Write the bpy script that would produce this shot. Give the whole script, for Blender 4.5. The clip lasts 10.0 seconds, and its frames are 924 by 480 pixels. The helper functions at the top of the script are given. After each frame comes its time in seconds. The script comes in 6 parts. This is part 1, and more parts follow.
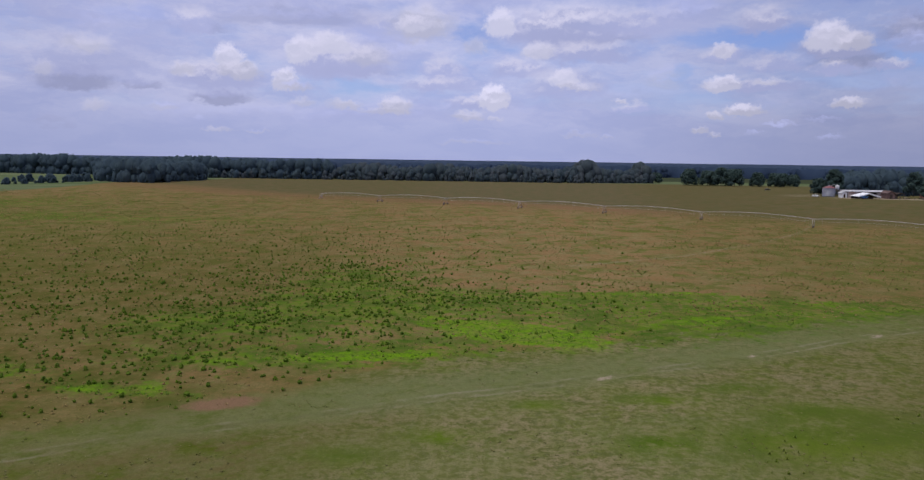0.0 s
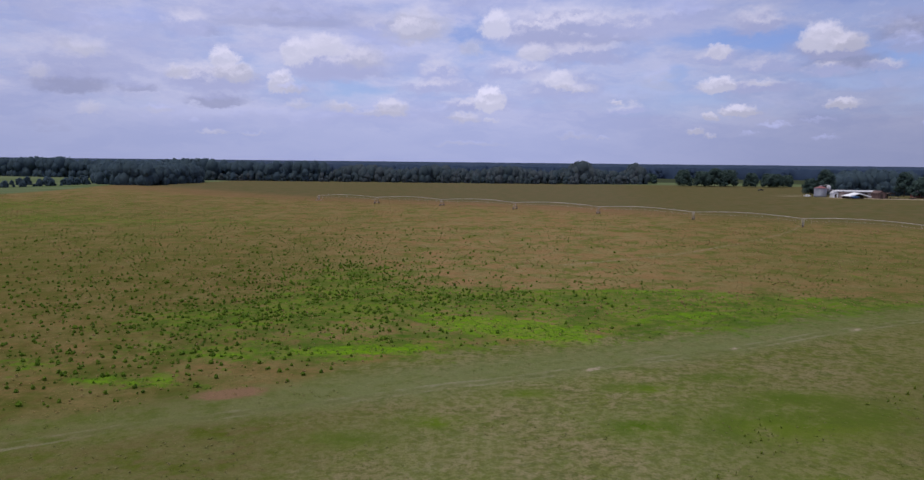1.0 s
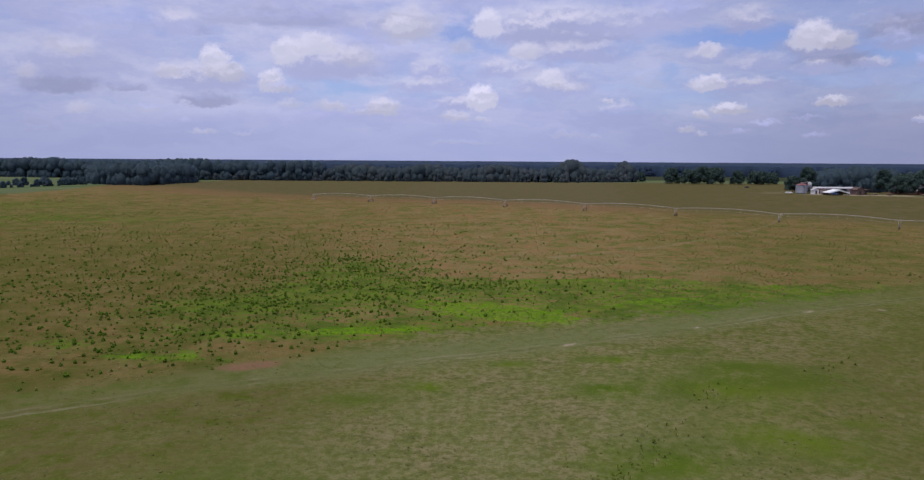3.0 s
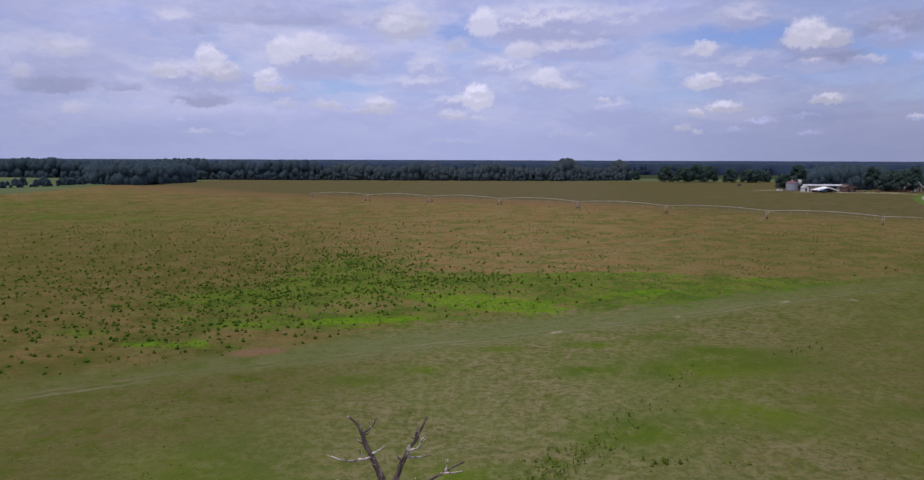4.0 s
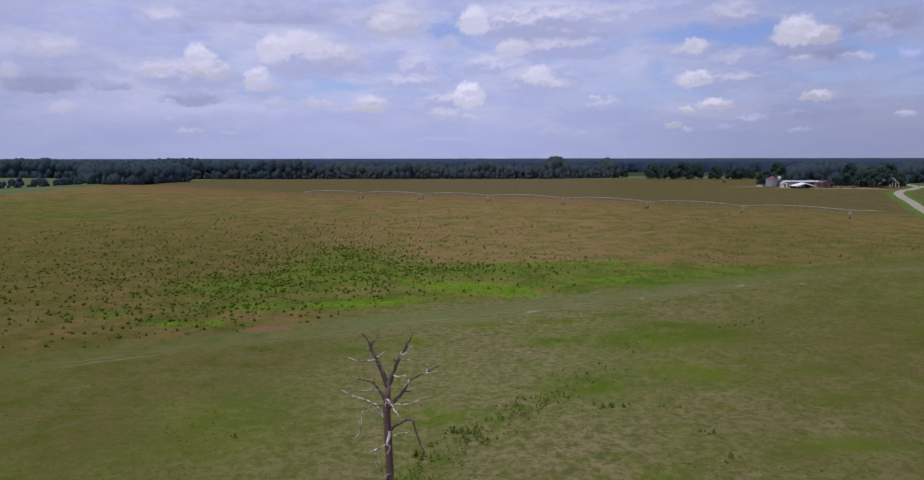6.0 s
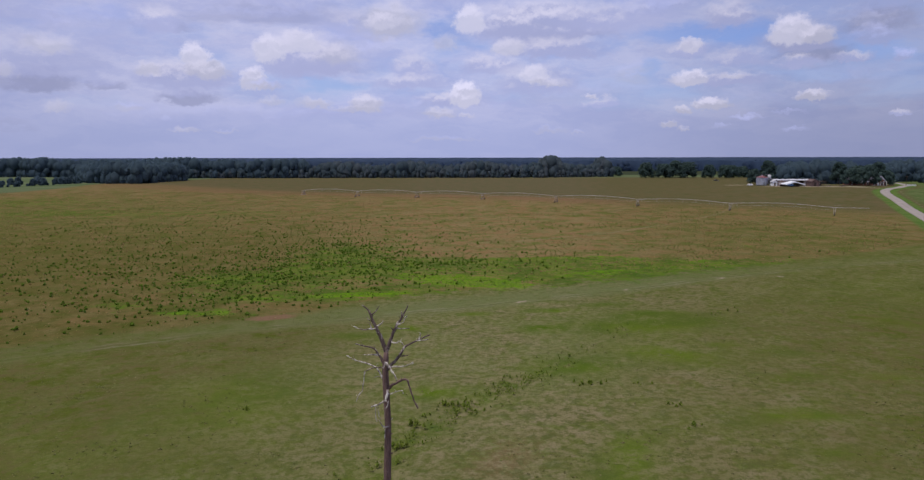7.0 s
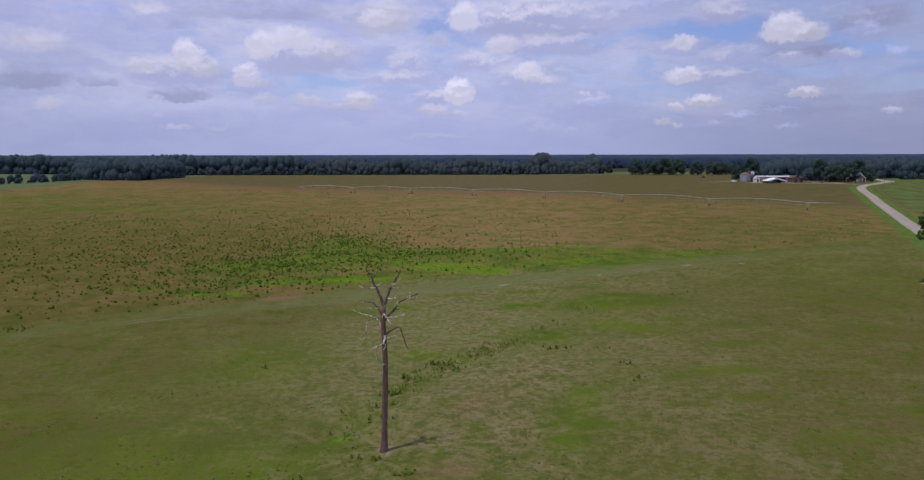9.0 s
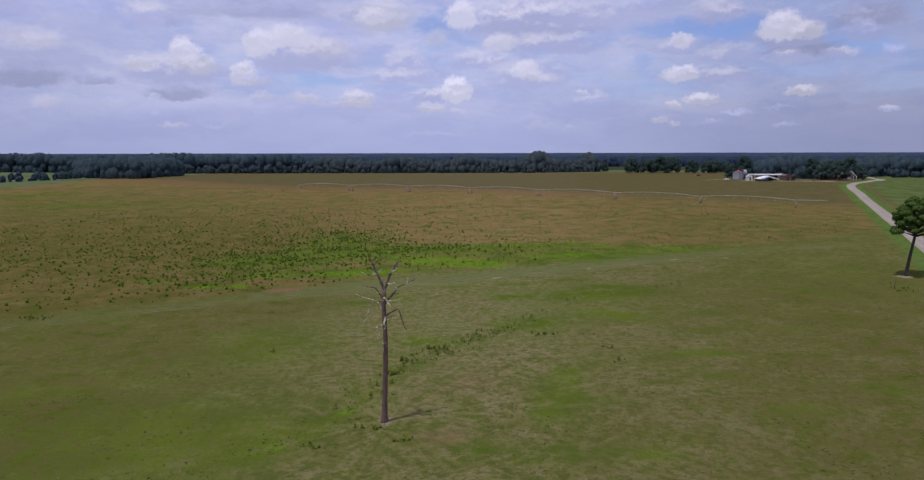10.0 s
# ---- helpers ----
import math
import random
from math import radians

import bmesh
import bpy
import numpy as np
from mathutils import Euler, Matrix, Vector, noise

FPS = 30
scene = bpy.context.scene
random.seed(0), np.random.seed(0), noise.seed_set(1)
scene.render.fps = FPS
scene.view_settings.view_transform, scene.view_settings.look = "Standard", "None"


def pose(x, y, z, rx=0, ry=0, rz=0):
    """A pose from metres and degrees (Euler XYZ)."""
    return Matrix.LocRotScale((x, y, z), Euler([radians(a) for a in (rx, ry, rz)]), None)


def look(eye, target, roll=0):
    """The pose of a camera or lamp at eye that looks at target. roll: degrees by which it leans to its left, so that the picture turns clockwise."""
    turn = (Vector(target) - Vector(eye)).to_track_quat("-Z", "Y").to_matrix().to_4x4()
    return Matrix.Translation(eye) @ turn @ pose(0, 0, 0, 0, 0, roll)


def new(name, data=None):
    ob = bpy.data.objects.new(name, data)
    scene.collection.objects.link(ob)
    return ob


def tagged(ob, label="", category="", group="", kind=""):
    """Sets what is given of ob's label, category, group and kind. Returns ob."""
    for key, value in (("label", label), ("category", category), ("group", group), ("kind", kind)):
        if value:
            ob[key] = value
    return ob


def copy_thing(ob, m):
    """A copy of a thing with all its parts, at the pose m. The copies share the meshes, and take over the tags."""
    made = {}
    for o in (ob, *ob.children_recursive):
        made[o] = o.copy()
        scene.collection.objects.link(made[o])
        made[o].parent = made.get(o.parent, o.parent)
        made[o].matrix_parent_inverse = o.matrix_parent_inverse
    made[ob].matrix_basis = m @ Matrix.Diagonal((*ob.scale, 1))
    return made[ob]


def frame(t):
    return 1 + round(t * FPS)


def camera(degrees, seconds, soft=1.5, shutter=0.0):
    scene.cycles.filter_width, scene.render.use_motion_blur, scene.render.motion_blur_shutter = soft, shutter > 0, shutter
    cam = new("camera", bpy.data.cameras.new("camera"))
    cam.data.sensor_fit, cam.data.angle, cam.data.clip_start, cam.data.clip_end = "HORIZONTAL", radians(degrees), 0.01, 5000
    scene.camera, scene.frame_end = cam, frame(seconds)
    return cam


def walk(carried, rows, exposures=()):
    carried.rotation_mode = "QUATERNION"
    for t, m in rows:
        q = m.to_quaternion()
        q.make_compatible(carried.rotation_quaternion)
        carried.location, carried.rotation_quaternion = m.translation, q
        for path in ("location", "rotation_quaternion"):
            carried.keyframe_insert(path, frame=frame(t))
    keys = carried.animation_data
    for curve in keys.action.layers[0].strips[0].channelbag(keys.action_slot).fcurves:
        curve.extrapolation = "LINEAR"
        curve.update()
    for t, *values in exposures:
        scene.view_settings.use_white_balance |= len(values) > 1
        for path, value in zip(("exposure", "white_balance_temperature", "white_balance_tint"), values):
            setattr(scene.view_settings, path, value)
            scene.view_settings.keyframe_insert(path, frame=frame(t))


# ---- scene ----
cam = camera(67.6, 10.0, soft=1.35)
# the flight: seconds, eye, a point ahead, roll
PATH = [
    (0, (1.607, -3.611, 26.522), (1.516, -1.627, 26.287), 0.8),
    (0.5, (1.796, -5.626, 26.54), (1.71, -3.642, 26.309), 0.7),
    (1, (1.999, -7.911, 26.582), (1.918, -5.926, 26.352), 0.6),
    (1.5, (2.136, -10.522, 26.634), (2.059, -8.537, 26.405), 0.5),
    (2, (2.271, -13.261, 26.71), (2.201, -11.276, 26.48), 0.4),
    (2.5, (2.465, -16.139, 26.751), (2.401, -14.153, 26.519), 0.4),
    (4, (3.446, -25.599, 26.76), (3.397, -23.613, 26.524), 0.2),
    (4.5, (3.816, -28.88, 26.803), (3.773, -26.895, 26.565), 0.1),
    (5, (4.192, -32.238, 26.862), (4.155, -30.253, 26.623), 0.1),
    (5.5, (4.519, -35.636, 26.944), (4.487, -33.651, 26.704), 0.0),
    (7, (5.535, -46.036, 26.871), (5.52, -44.051, 26.628), -0.1),
    (7.5, (5.911, -49.516, 26.863), (5.899, -47.532, 26.617), -0.1),
    (8, (6.26, -52.997, 26.84), (6.253, -51.012, 26.593), -0.1),
    (8.5, (6.563, -56.543, 26.889), (6.559, -54.558, 26.64), -0.1),
    (9, (6.853, -60.052, 26.992), (6.855, -58.068, 26.741), -0.1),
    (9.5, (7.11, -63.505, 27.077), (7.116, -61.521, 26.823), -0.1),
    (10, (7.349, -66.947, 27.144), (7.358, -64.963, 26.888), -0.1),
]
walk(cam, [(t, look(eye, target, roll)) for t, eye, target, roll in PATH], exposures=[(0.0, -0.6), (10.0, -0.6)])

# ---- world, sun, exposure ----
SUN_AZ, SUN_EL = 236.3, 73.0
sun = new("sun", bpy.data.lights.new("sun", "SUN"))
sun.data.energy, sun.data.angle, sun.data.color = 3.5, radians(0.6), (0.99, 0.955, 0.88)
a, e = radians(SUN_AZ), radians(SUN_EL)
sun.matrix_world = look((300 * math.sin(a) * math.cos(e), 300 * math.cos(a) * math.cos(e), 300 * math.sin(e)), (0, 0, 0))

world = bpy.data.worlds.new("sky")
scene.world = world
world.use_nodes = True
W = world.node_tree
W.nodes.clear()


def wn(kind, **sets):
    n = W.nodes.new(kind)
    for k, v in sets.items():
        setattr(n, k, v)
    return n


def wlink(a, b):
    W.links.new(a, b)


def wmath(op, a, b=None, c=None):
    n = wn("ShaderNodeMath", operation=op)
    for i, v in enumerate((a, b, c)):
        if v is None:
            continue
        if isinstance(v, (int, float)):
            n.inputs[i].default_value = v
        else:
            wlink(v, n.inputs[i])
    return n.outputs[0]


def wmix(f, a, b):
    n = wn("ShaderNodeMix", data_type="RGBA")
    for i, v in ((0, f), (6, a), (7, b)):
        if isinstance(v, (int, float)):
            n.inputs[i].default_value = v
        elif isinstance(v, tuple):
            n.inputs[i].default_value = (*v, 1)
        else:
            wlink(v, n.inputs[i])
    return n.outputs[2]


def wrange(v, a, b, c, d, smooth=True):
    n = wn("ShaderNodeMapRange", interpolation_type="SMOOTHSTEP" if smooth else "LINEAR")
    wlink(v, n.inputs[0])
    for i, x in enumerate((a, b, c, d)):
        n.inputs[i + 1].default_value = x
    return n.outputs[0]


tex = wn("ShaderNodeTexCoord")
sep = wn("ShaderNodeSeparateXYZ")
wlink(tex.outputs["Generated"], sep.inputs[0])
dx, dy, dz = sep.outputs
az = wmath("MULTIPLY", wmath("ARCTAN2", dx, dy), 57.2958)
el = wmath("MULTIPLY", wmath("ARCSINE", dz), 57.2958)
flat = wn("ShaderNodeCombineXYZ")
wlink(az, flat.inputs[0]); wlink(el, flat.inputs[1])


def wnoise(vec, scale, detail, rough, stretch=None):
    if stretch:
        m = wn("ShaderNodeVectorMath", operation="MULTIPLY")
        wlink(vec, m.inputs[0])
        m.inputs[1].default_value = stretch
        vec = m.outputs[0]
    n = wn("ShaderNodeTexNoise")
    wlink(vec, n.inputs["Vector"])
    n.inputs["Scale"].default_value, n.inputs["Detail"].default_value, n.inputs["Roughness"].default_value = scale, detail, rough
    return n


# clear sky
sky = wn("ShaderNodeTexSky", sky_type="NISHITA", sun_disc=False, sun_elevation=radians(SUN_EL), sun_rotation=radians(SUN_AZ), air_density=1.0, dust_density=0.5, ozone_density=3.5)
skyc = wn("ShaderNodeMix", data_type="RGBA", blend_type="MULTIPLY")
skyc.inputs[0].default_value = 1
wlink(sky.outputs[0], skyc.inputs[6])
skyc.inputs[7].default_value = (0.122, 0.130, 0.192, 1)
col = skyc.outputs[2]
# high veil, streaked along the horizon and thicker low down
veil = wnoise(flat.outputs[0], 0.16, 7, 0.62, (0.55, 1.9, 1))
veil_a = wmath("MULTIPLY", wrange(veil.outputs[0], 0.36, 0.60, 0.66, 0.98), wrange(az, -34.0, 34.0, 1.04, 0.80))


def gap(az0, el0, wide, high, amount):
    """A thin place in the veil, where the blue shows."""
    global veil_a
    m = wn("ShaderNodeVectorMath", operation="MULTIPLY_ADD")
    wlink(frayed.outputs[0], m.inputs[0])
    m.inputs[1].default_value = (1 / wide, 1 / high, 0)
    m.inputs[2].default_value = (-az0 / wide, -el0 / high, 0)
    ln = wn("ShaderNodeVectorMath", operation="LENGTH")
    wlink(m.outputs[0], ln.inputs[0])
    veil_a = wmath("MULTIPLY", veil_a, wrange(ln.outputs["Value"], 0.2, 1.3, 1.0 - 0.72 * amount, 1.0))


def bent_by(noise_node, ax, ay):
    """The sky's coordinates shifted by a noise, to puff or fray edges."""
    bend = wn("ShaderNodeVectorMath", operation="MULTIPLY_ADD")
    wlink(noise_node.outputs["Color"], bend.inputs[0])
    bend.inputs[1].default_value = (2 * ax, 2 * ay, 0)
    bend.inputs[2].default_value = (-ax, -ay, 0)
    res = wn("ShaderNodeVectorMath", operation="ADD")
    wlink(flat.outputs[0], res.inputs[0]); wlink(bend.outputs[0], res.inputs[1])
    return res


frayed = bent_by(wnoise(flat.outputs[0], 0.32, 6, 0.6, (0.7, 1.6, 1)), 4.0, 1.6)
bent = bent_by(wnoise(flat.outputs[0], 0.95, 7, 0.62, (0.8, 1.2, 1)), 1.3, 0.85)
fine = bent_by(wnoise(flat.outputs[0], 1.5, 7, 0.64), 0.95, 0.62)
gap(-11.9, 5.9, 4.4, 0.73, 0.9)
gap(-1.9, 9.7, 1.2, 2.44, 0.7)
gap(-0.0, 8.8, 1.9, 0.72, 0.7)
gap(17.8, 9.3, 4.7, 0.85, 0.9)
gap(14.4, 6.8, 1.6, 0.71, 0.8)
gap(29.6, 7.2, 3.2, 1.03, 0.7)
gap(11.2, 8.8, 2.7, 0.62, 0.5)
gap(-19.0, 7.2, 1.3, 0.88, 0.3)
gap(15.8, 4.7, 2.6, 0.62, 0.4)
gap(26.0, 5.8, 3.4, 0.58, 0.5)
gap(21.5, 9.0, 2.4, 1.09, 0.8)
gap(3.3, 4.8, 2.4, 0.38, 0.3)
low = wrange(el, 0.3, 5.5, 0.7, 0.0)
veil_a = wmath("MINIMUM", wmath("ADD", veil_a, low), 0.97)
deck = wnoise(frayed.outputs[0], 0.22, 7, 0.6, (0.5, 2.0, 1))
deck_f = wmath("MULTIPLY", wrange(deck.outputs[0], 0.36, 0.64, 0.0, 1.0), wrange(el, 1.0, 6.0, 0.15, 1.0))
veil_col = wmix(deck_f, wmix(wrange(el, 0.0, 9.0, 0.0, 1.0), (0.515, 0.575, 0.965), (0.60, 0.645, 1.04)), (0.80, 0.815, 1.14))
# brightest ahead, dimmer to the sides: lens falloff put into the veil's colour
falloff = wmath("MULTIPLY", wrange(az, -40.0, -6.0, 0.97, 1.08), wrange(az, 0.0, 34.0, 1.0, 0.70))
dim = wn("ShaderNodeVectorMath", operation="SCALE")
wlink(veil_col, dim.inputs[0]); wlink(falloff, dim.inputs["Scale"])
col = wmix(veil_a, col, dim.outputs[0])
# relief of the heaps: thinner towards the light is brighter
lift = wn("ShaderNodeVectorMath", operation="ADD")
wlink(fine.outputs[0], lift.inputs[0])
lift.inputs[1].default_value = (-0.16, 0.36, 0)
relief = wmath("SUBTRACT", wnoise(fine.outputs[0], 0.6, 5, 0.5, (0.75, 1.4, 1)).outputs[0], wnoise(lift.outputs[0], 0.6, 5, 0.5, (0.75, 1.4, 1)).outputs[0])
# the clouds dim to the right along with the veil
right_dim = wrange(az, 4.0, 34.0, 1.0, 0.90)


def cloud_group():
    """One cloud over the sky so far, as a node group: puffed above, grey and flat below."""
    g = bpy.data.node_groups.new("cloud", "ShaderNodeTree")
    for name, kind in (("sky", "Color"), ("place", "Vector"), ("relief", "Float"), ("side", "Float"), ("scale", "Vector"), ("shift", "Vector"), ("alpha", "Float"), ("inner", "Float"), ("base", "Color"), ("top", "Color")):
        g.interface.new_socket(name, in_out="INPUT", socket_type="NodeSocket" + kind)
    g.interface.new_socket("sky", in_out="OUTPUT", socket_type="NodeSocketColor")
    ins, res = g.nodes.new("NodeGroupInput"), g.nodes.new("NodeGroupOutput")

    def n(kind, *feeds, **sets):
        node = g.nodes.new(kind)
        for k, v in sets.items():
            setattr(node, k, v)
        for i, v in feeds:
            if isinstance(v, (int, float, tuple)):
                node.inputs[i].default_value = v
            else:
                g.links.new(v, node.inputs[i])
        return node

    def mt(op, *v):
        return n("ShaderNodeMath", *enumerate(v), operation=op).outputs[0]

    I = ins.outputs
    # a hair's breadth of the layer below moves the next, so that the layers are worked out one after another
    after = n("ShaderNodeVectorMath", (0, I["sky"]), (1, (1e-5, 1e-5, 0)), (2, I["place"]), operation="MULTIPLY_ADD").outputs[0]
    at = n("ShaderNodeVectorMath", (0, after), (1, I["scale"]), (2, I["shift"]), operation="MULTIPLY_ADD").outputs[0]
    u, v, _ = n("ShaderNodeSeparateXYZ", (0, at)).outputs
    fold = mt("MAXIMUM", v, mt("MULTIPLY", v, -1.9))
    r = mt("SQRT", mt("ADD", mt("MULTIPLY", u, u), mt("MULTIPLY", fold, fold)))
    cut = n("ShaderNodeMapRange", (0, r), (1, I["inner"]), (2, 1.2), (3, I["alpha"]), (4, 0.0), interpolation_type="SMOOTHSTEP").outputs[0]
    lit = mt("ADD", mt("MULTIPLY_ADD", v, 1.1, mt("MULTIPLY", u, -0.12)), mt("MULTIPLY", I["relief"], 2.0))
    lit = n("ShaderNodeMapRange", (0, lit), (1, 0.0), (2, 0.9), interpolation_type="SMOOTHSTEP").outputs[0]
    shade = n("ShaderNodeMix", (0, lit), (6, I["base"]), (7, I["top"]), data_type="RGBA").outputs[2]
    sc = n("ShaderNodeVectorMath", (0, shade), ("Scale", I["side"]), operation="SCALE").outputs[0]
    g.links.new(n("ShaderNodeMix", (0, cut), (6, I["sky"]), (7, sc), data_type="RGBA").outputs[2], res.inputs[0])
    return g


CLOUD = cloud_group()


def cloud(az0, el0, wide, high, alpha=0.85, top=1.1, base=0.7, soft=0.5):
    """A heaped cloud by the middle of its base, half width and height in degrees."""
    global col
    c = wn("ShaderNodeGroup", node_tree=CLOUD)
    top, soft = (0.95 + (top - 0.95) * 0.68, soft + (0.1 if soft > 0.46 else -0.03)) if top > 0.95 else (top, soft + 0.05)
    c.inputs["scale"].default_value = (1 / wide, 1 / high, 0)
    c.inputs["shift"].default_value = (-az0 / wide, -el0 / high, 0)
    c.inputs["alpha"].default_value, c.inputs["inner"].default_value = alpha if top > 0.7 else alpha * 0.9, 1.06 - soft
    c.inputs["base"].default_value = (base * 0.86, base * 0.92, base * 1.48, 1) if base < 0.75 else (base * 0.95, base * 0.955, base * 1.25, 1)
    c.inputs["top"].default_value = (top * 0.97, top * 0.95, top * 1.22, 1) if top > 0.95 else (top * 0.88, top * 0.94, top * 1.56, 1)
    wlink(col, c.inputs["sky"])
    wlink((fine if wide < 1.6 else bent if soft < 0.85 else frayed).outputs[0], c.inputs["place"])
    wlink(relief, c.inputs["relief"])
    wlink(right_dim, c.inputs["side"])
    col = c.outputs[0]


cloud(-15.4, 10.4, 8.9, 1.71, 0.75, 0.7, 0.6, 0.8)
cloud(-31.4, 6.3, 4.5, 2.38, 0.7, 0.98, 0.66, 0.8)
cloud(-27.9, 8.6, 4.9, 2.41, 0.5, 0.88, 0.72, 0.9)
cloud(-5.3, 3.6, 12.3, 1.87, 0.35, 0.84, 0.7, 0.9)
cloud(-9.1, 8.0, 4.2, 2.68, 0.5, 0.86, 0.72, 0.9)
cloud(9.0, 4.8, 7.4, 1.20, 0.4, 0.8, 0.66, 0.9)
cloud(12.9, 6.3, 2.3, 1.61, 0.4, 0.9, 0.78, 0.8)
cloud(-11.9, 3.1, 10.6, 1.03, 0.4, 0.86, 0.74, 0.9)
cloud(29.0, 5.2, 4.3, 1.04, 0.4, 0.74, 0.62, 0.9)
cloud(21.8, 4.3, 6.1, 0.86, 0.3, 0.76, 0.66, 0.9)
cloud(-22.2, 2.9, 6.7, 1.50, 0.35, 0.88, 0.72, 0.9)
cloud(14.3, 10.6, 4.0, 2.12, 0.5, 0.92, 0.72, 0.8)
cloud(-31.5, 5.0, 2.8, 1.21, 0.85, 0.58, 0.5, 0.55)
cloud(-27.1, 5.0, 1.6, 0.55, 0.7, 0.6, 0.53, 0.6)
cloud(-21.7, 4.3, 2.5, 0.71, 0.85, 0.6, 0.52, 0.5)
cloud(-11.9, 6.8, 3.2, 0.73, 0.8, 0.62, 0.55, 0.6)
cloud(7.3, 9.5, 4.6, 0.89, 0.85, 0.62, 0.53, 0.6)
cloud(25.9, 7.2, 2.7, 0.97, 0.85, 0.6, 0.5, 0.6)
cloud(29.9, 9.2, 2.6, 1.54, 0.85, 0.66, 0.5, 0.7)
cloud(-22.9, 9.4, 2.1, 0.42, 0.7, 0.64, 0.58, 0.6)
cloud(-33.4, 2.0, 2.1, 0.57, 0.4, 0.62, 0.56, 0.8)
cloud(-33.5, 5.7, 0.9, 0.79, 0.6, 0.96, 0.78, 0.6)
cloud(-30.7, 7.6, 2.0, 0.95, 0.7, 1.02, 0.8, 0.7)
cloud(-30.4, 3.4, 0.9, 0.74, 0.6, 0.96, 0.8, 0.6)
cloud(-25.8, 3.5, 1.2, 0.43, 0.4, 0.94, 0.8, 0.7)
cloud(-23.5, 9.6, 1.8, 1.40, 0.85, 1.06, 0.74, 0.55)
cloud(-21.9, 5.7, 3.6, 1.56, 0.9, 1.04, 0.68, 0.45)
cloud(-21.1, 7.2, 1.1, 1.29, 0.9, 1.2, 0.9, 0.35)
cloud(-20.3, 6.3, 1.8, 1.05, 0.8, 1.1, 0.76, 0.45)
cloud(-24.3, 6.3, 1.1, 0.76, 0.8, 1.02, 0.8, 0.5)
cloud(-12.8, 7.2, 4.0, 2.32, 0.9, 1.06, 0.7, 0.45)
cloud(-15.7, 8.0, 1.3, 1.41, 0.9, 1.2, 0.92, 0.4)
cloud(-13.4, 8.6, 1.7, 1.32, 0.85, 1.16, 0.92, 0.45)
cloud(-10.4, 7.7, 2.3, 1.26, 0.6, 0.98, 0.76, 0.7)
cloud(-16.9, 5.7, 1.0, 1.25, 0.9, 1.22, 0.85, 0.35)
cloud(-16.0, 5.4, 1.3, 0.54, 0.7, 0.94, 0.76, 0.6)
cloud(-9.5, 10.2, 2.8, 1.58, 0.6, 0.96, 0.74, 0.7)
cloud(-6.1, 10.2, 2.9, 2.11, 0.85, 1.04, 0.76, 0.55)
cloud(-6.8, 10.3, 1.4, 0.88, 0.7, 1.12, 0.9, 0.5)
cloud(-1.7, 8.8, 1.2, 1.00, 0.6, 0.98, 0.8, 0.6)
cloud(-4.4, 6.7, 2.0, 1.65, 0.85, 1.02, 0.74, 0.5)
cloud(-4.6, 5.7, 3.1, 0.92, 0.85, 1.06, 0.72, 0.5)
cloud(-8.2, 4.0, 1.3, 1.03, 0.85, 1.12, 0.78, 0.4)
cloud(-12.1, 4.0, 1.3, 0.55, 0.7, 1.04, 0.8, 0.5)
cloud(-9.1, 3.7, 2.4, 0.37, 0.6, 0.98, 0.76, 0.6)
cloud(-1.2, 4.4, 3.2, 0.70, 0.85, 1.04, 0.7, 0.5)
cloud(-0.2, 4.6, 1.2, 1.40, 0.95, 1.32, 0.9, 0.3)
cloud(-2.3, 3.4, 1.6, 0.57, 0.75, 1.06, 0.78, 0.5)
cloud(-0.1, 3.2, 0.7, 0.28, 0.6, 1.08, 0.85, 0.5)
cloud(5.6, 9.9, 6.6, 2.72, 0.9, 1.1, 0.66, 0.5)
cloud(0.2, 10.4, 1.3, 1.60, 0.85, 1.22, 0.95, 0.4)
cloud(11.2, 10.2, 4.1, 1.73, 0.7, 1, 0.72, 0.7)
cloud(7.1, 8.2, 5.0, 1.17, 0.85, 0.98, 0.68, 0.55)
cloud(3.4, 8.4, 1.4, 1.00, 0.8, 1.1, 0.86, 0.45)
cloud(1.9, 7.0, 3.0, 1.10, 0.85, 1.06, 0.72, 0.5)
cloud(5.5, 5.7, 4.0, 1.84, 0.8, 1, 0.7, 0.6)
cloud(5.5, 6.3, 1.2, 1.01, 0.85, 1.18, 0.95, 0.45)
cloud(6.4, 5.7, 1.9, 0.46, 0.7, 1.1, 0.8, 0.5)
cloud(20.1, 10.1, 2.0, 1.41, 0.85, 1.02, 0.66, 0.55)
cloud(9.9, 4.6, 0.6, 0.28, 0.8, 1.16, 0.85, 0.5)
cloud(10.9, 4.1, 1.9, 0.64, 0.8, 1.04, 0.74, 0.5)
cloud(17.3, 7.9, 1.6, 0.78, 0.75, 0.98, 0.72, 0.5)
cloud(17.5, 8.2, 0.9, 0.69, 0.85, 1.14, 0.88, 0.4)
cloud(21.0, 7.1, 2.6, 1.02, 0.75, 0.98, 0.7, 0.55)
cloud(25.0, 8.1, 2.4, 1.38, 0.95, 1.08, 0.62, 0.45)
cloud(24.5, 8.7, 1.5, 1.46, 0.95, 1.24, 0.9, 0.35)
cloud(26.2, 8.4, 1.3, 0.89, 0.85, 1.1, 0.78, 0.45)
cloud(25.1, 6.6, 1.8, 0.71, 0.8, 1.04, 0.72, 0.5)
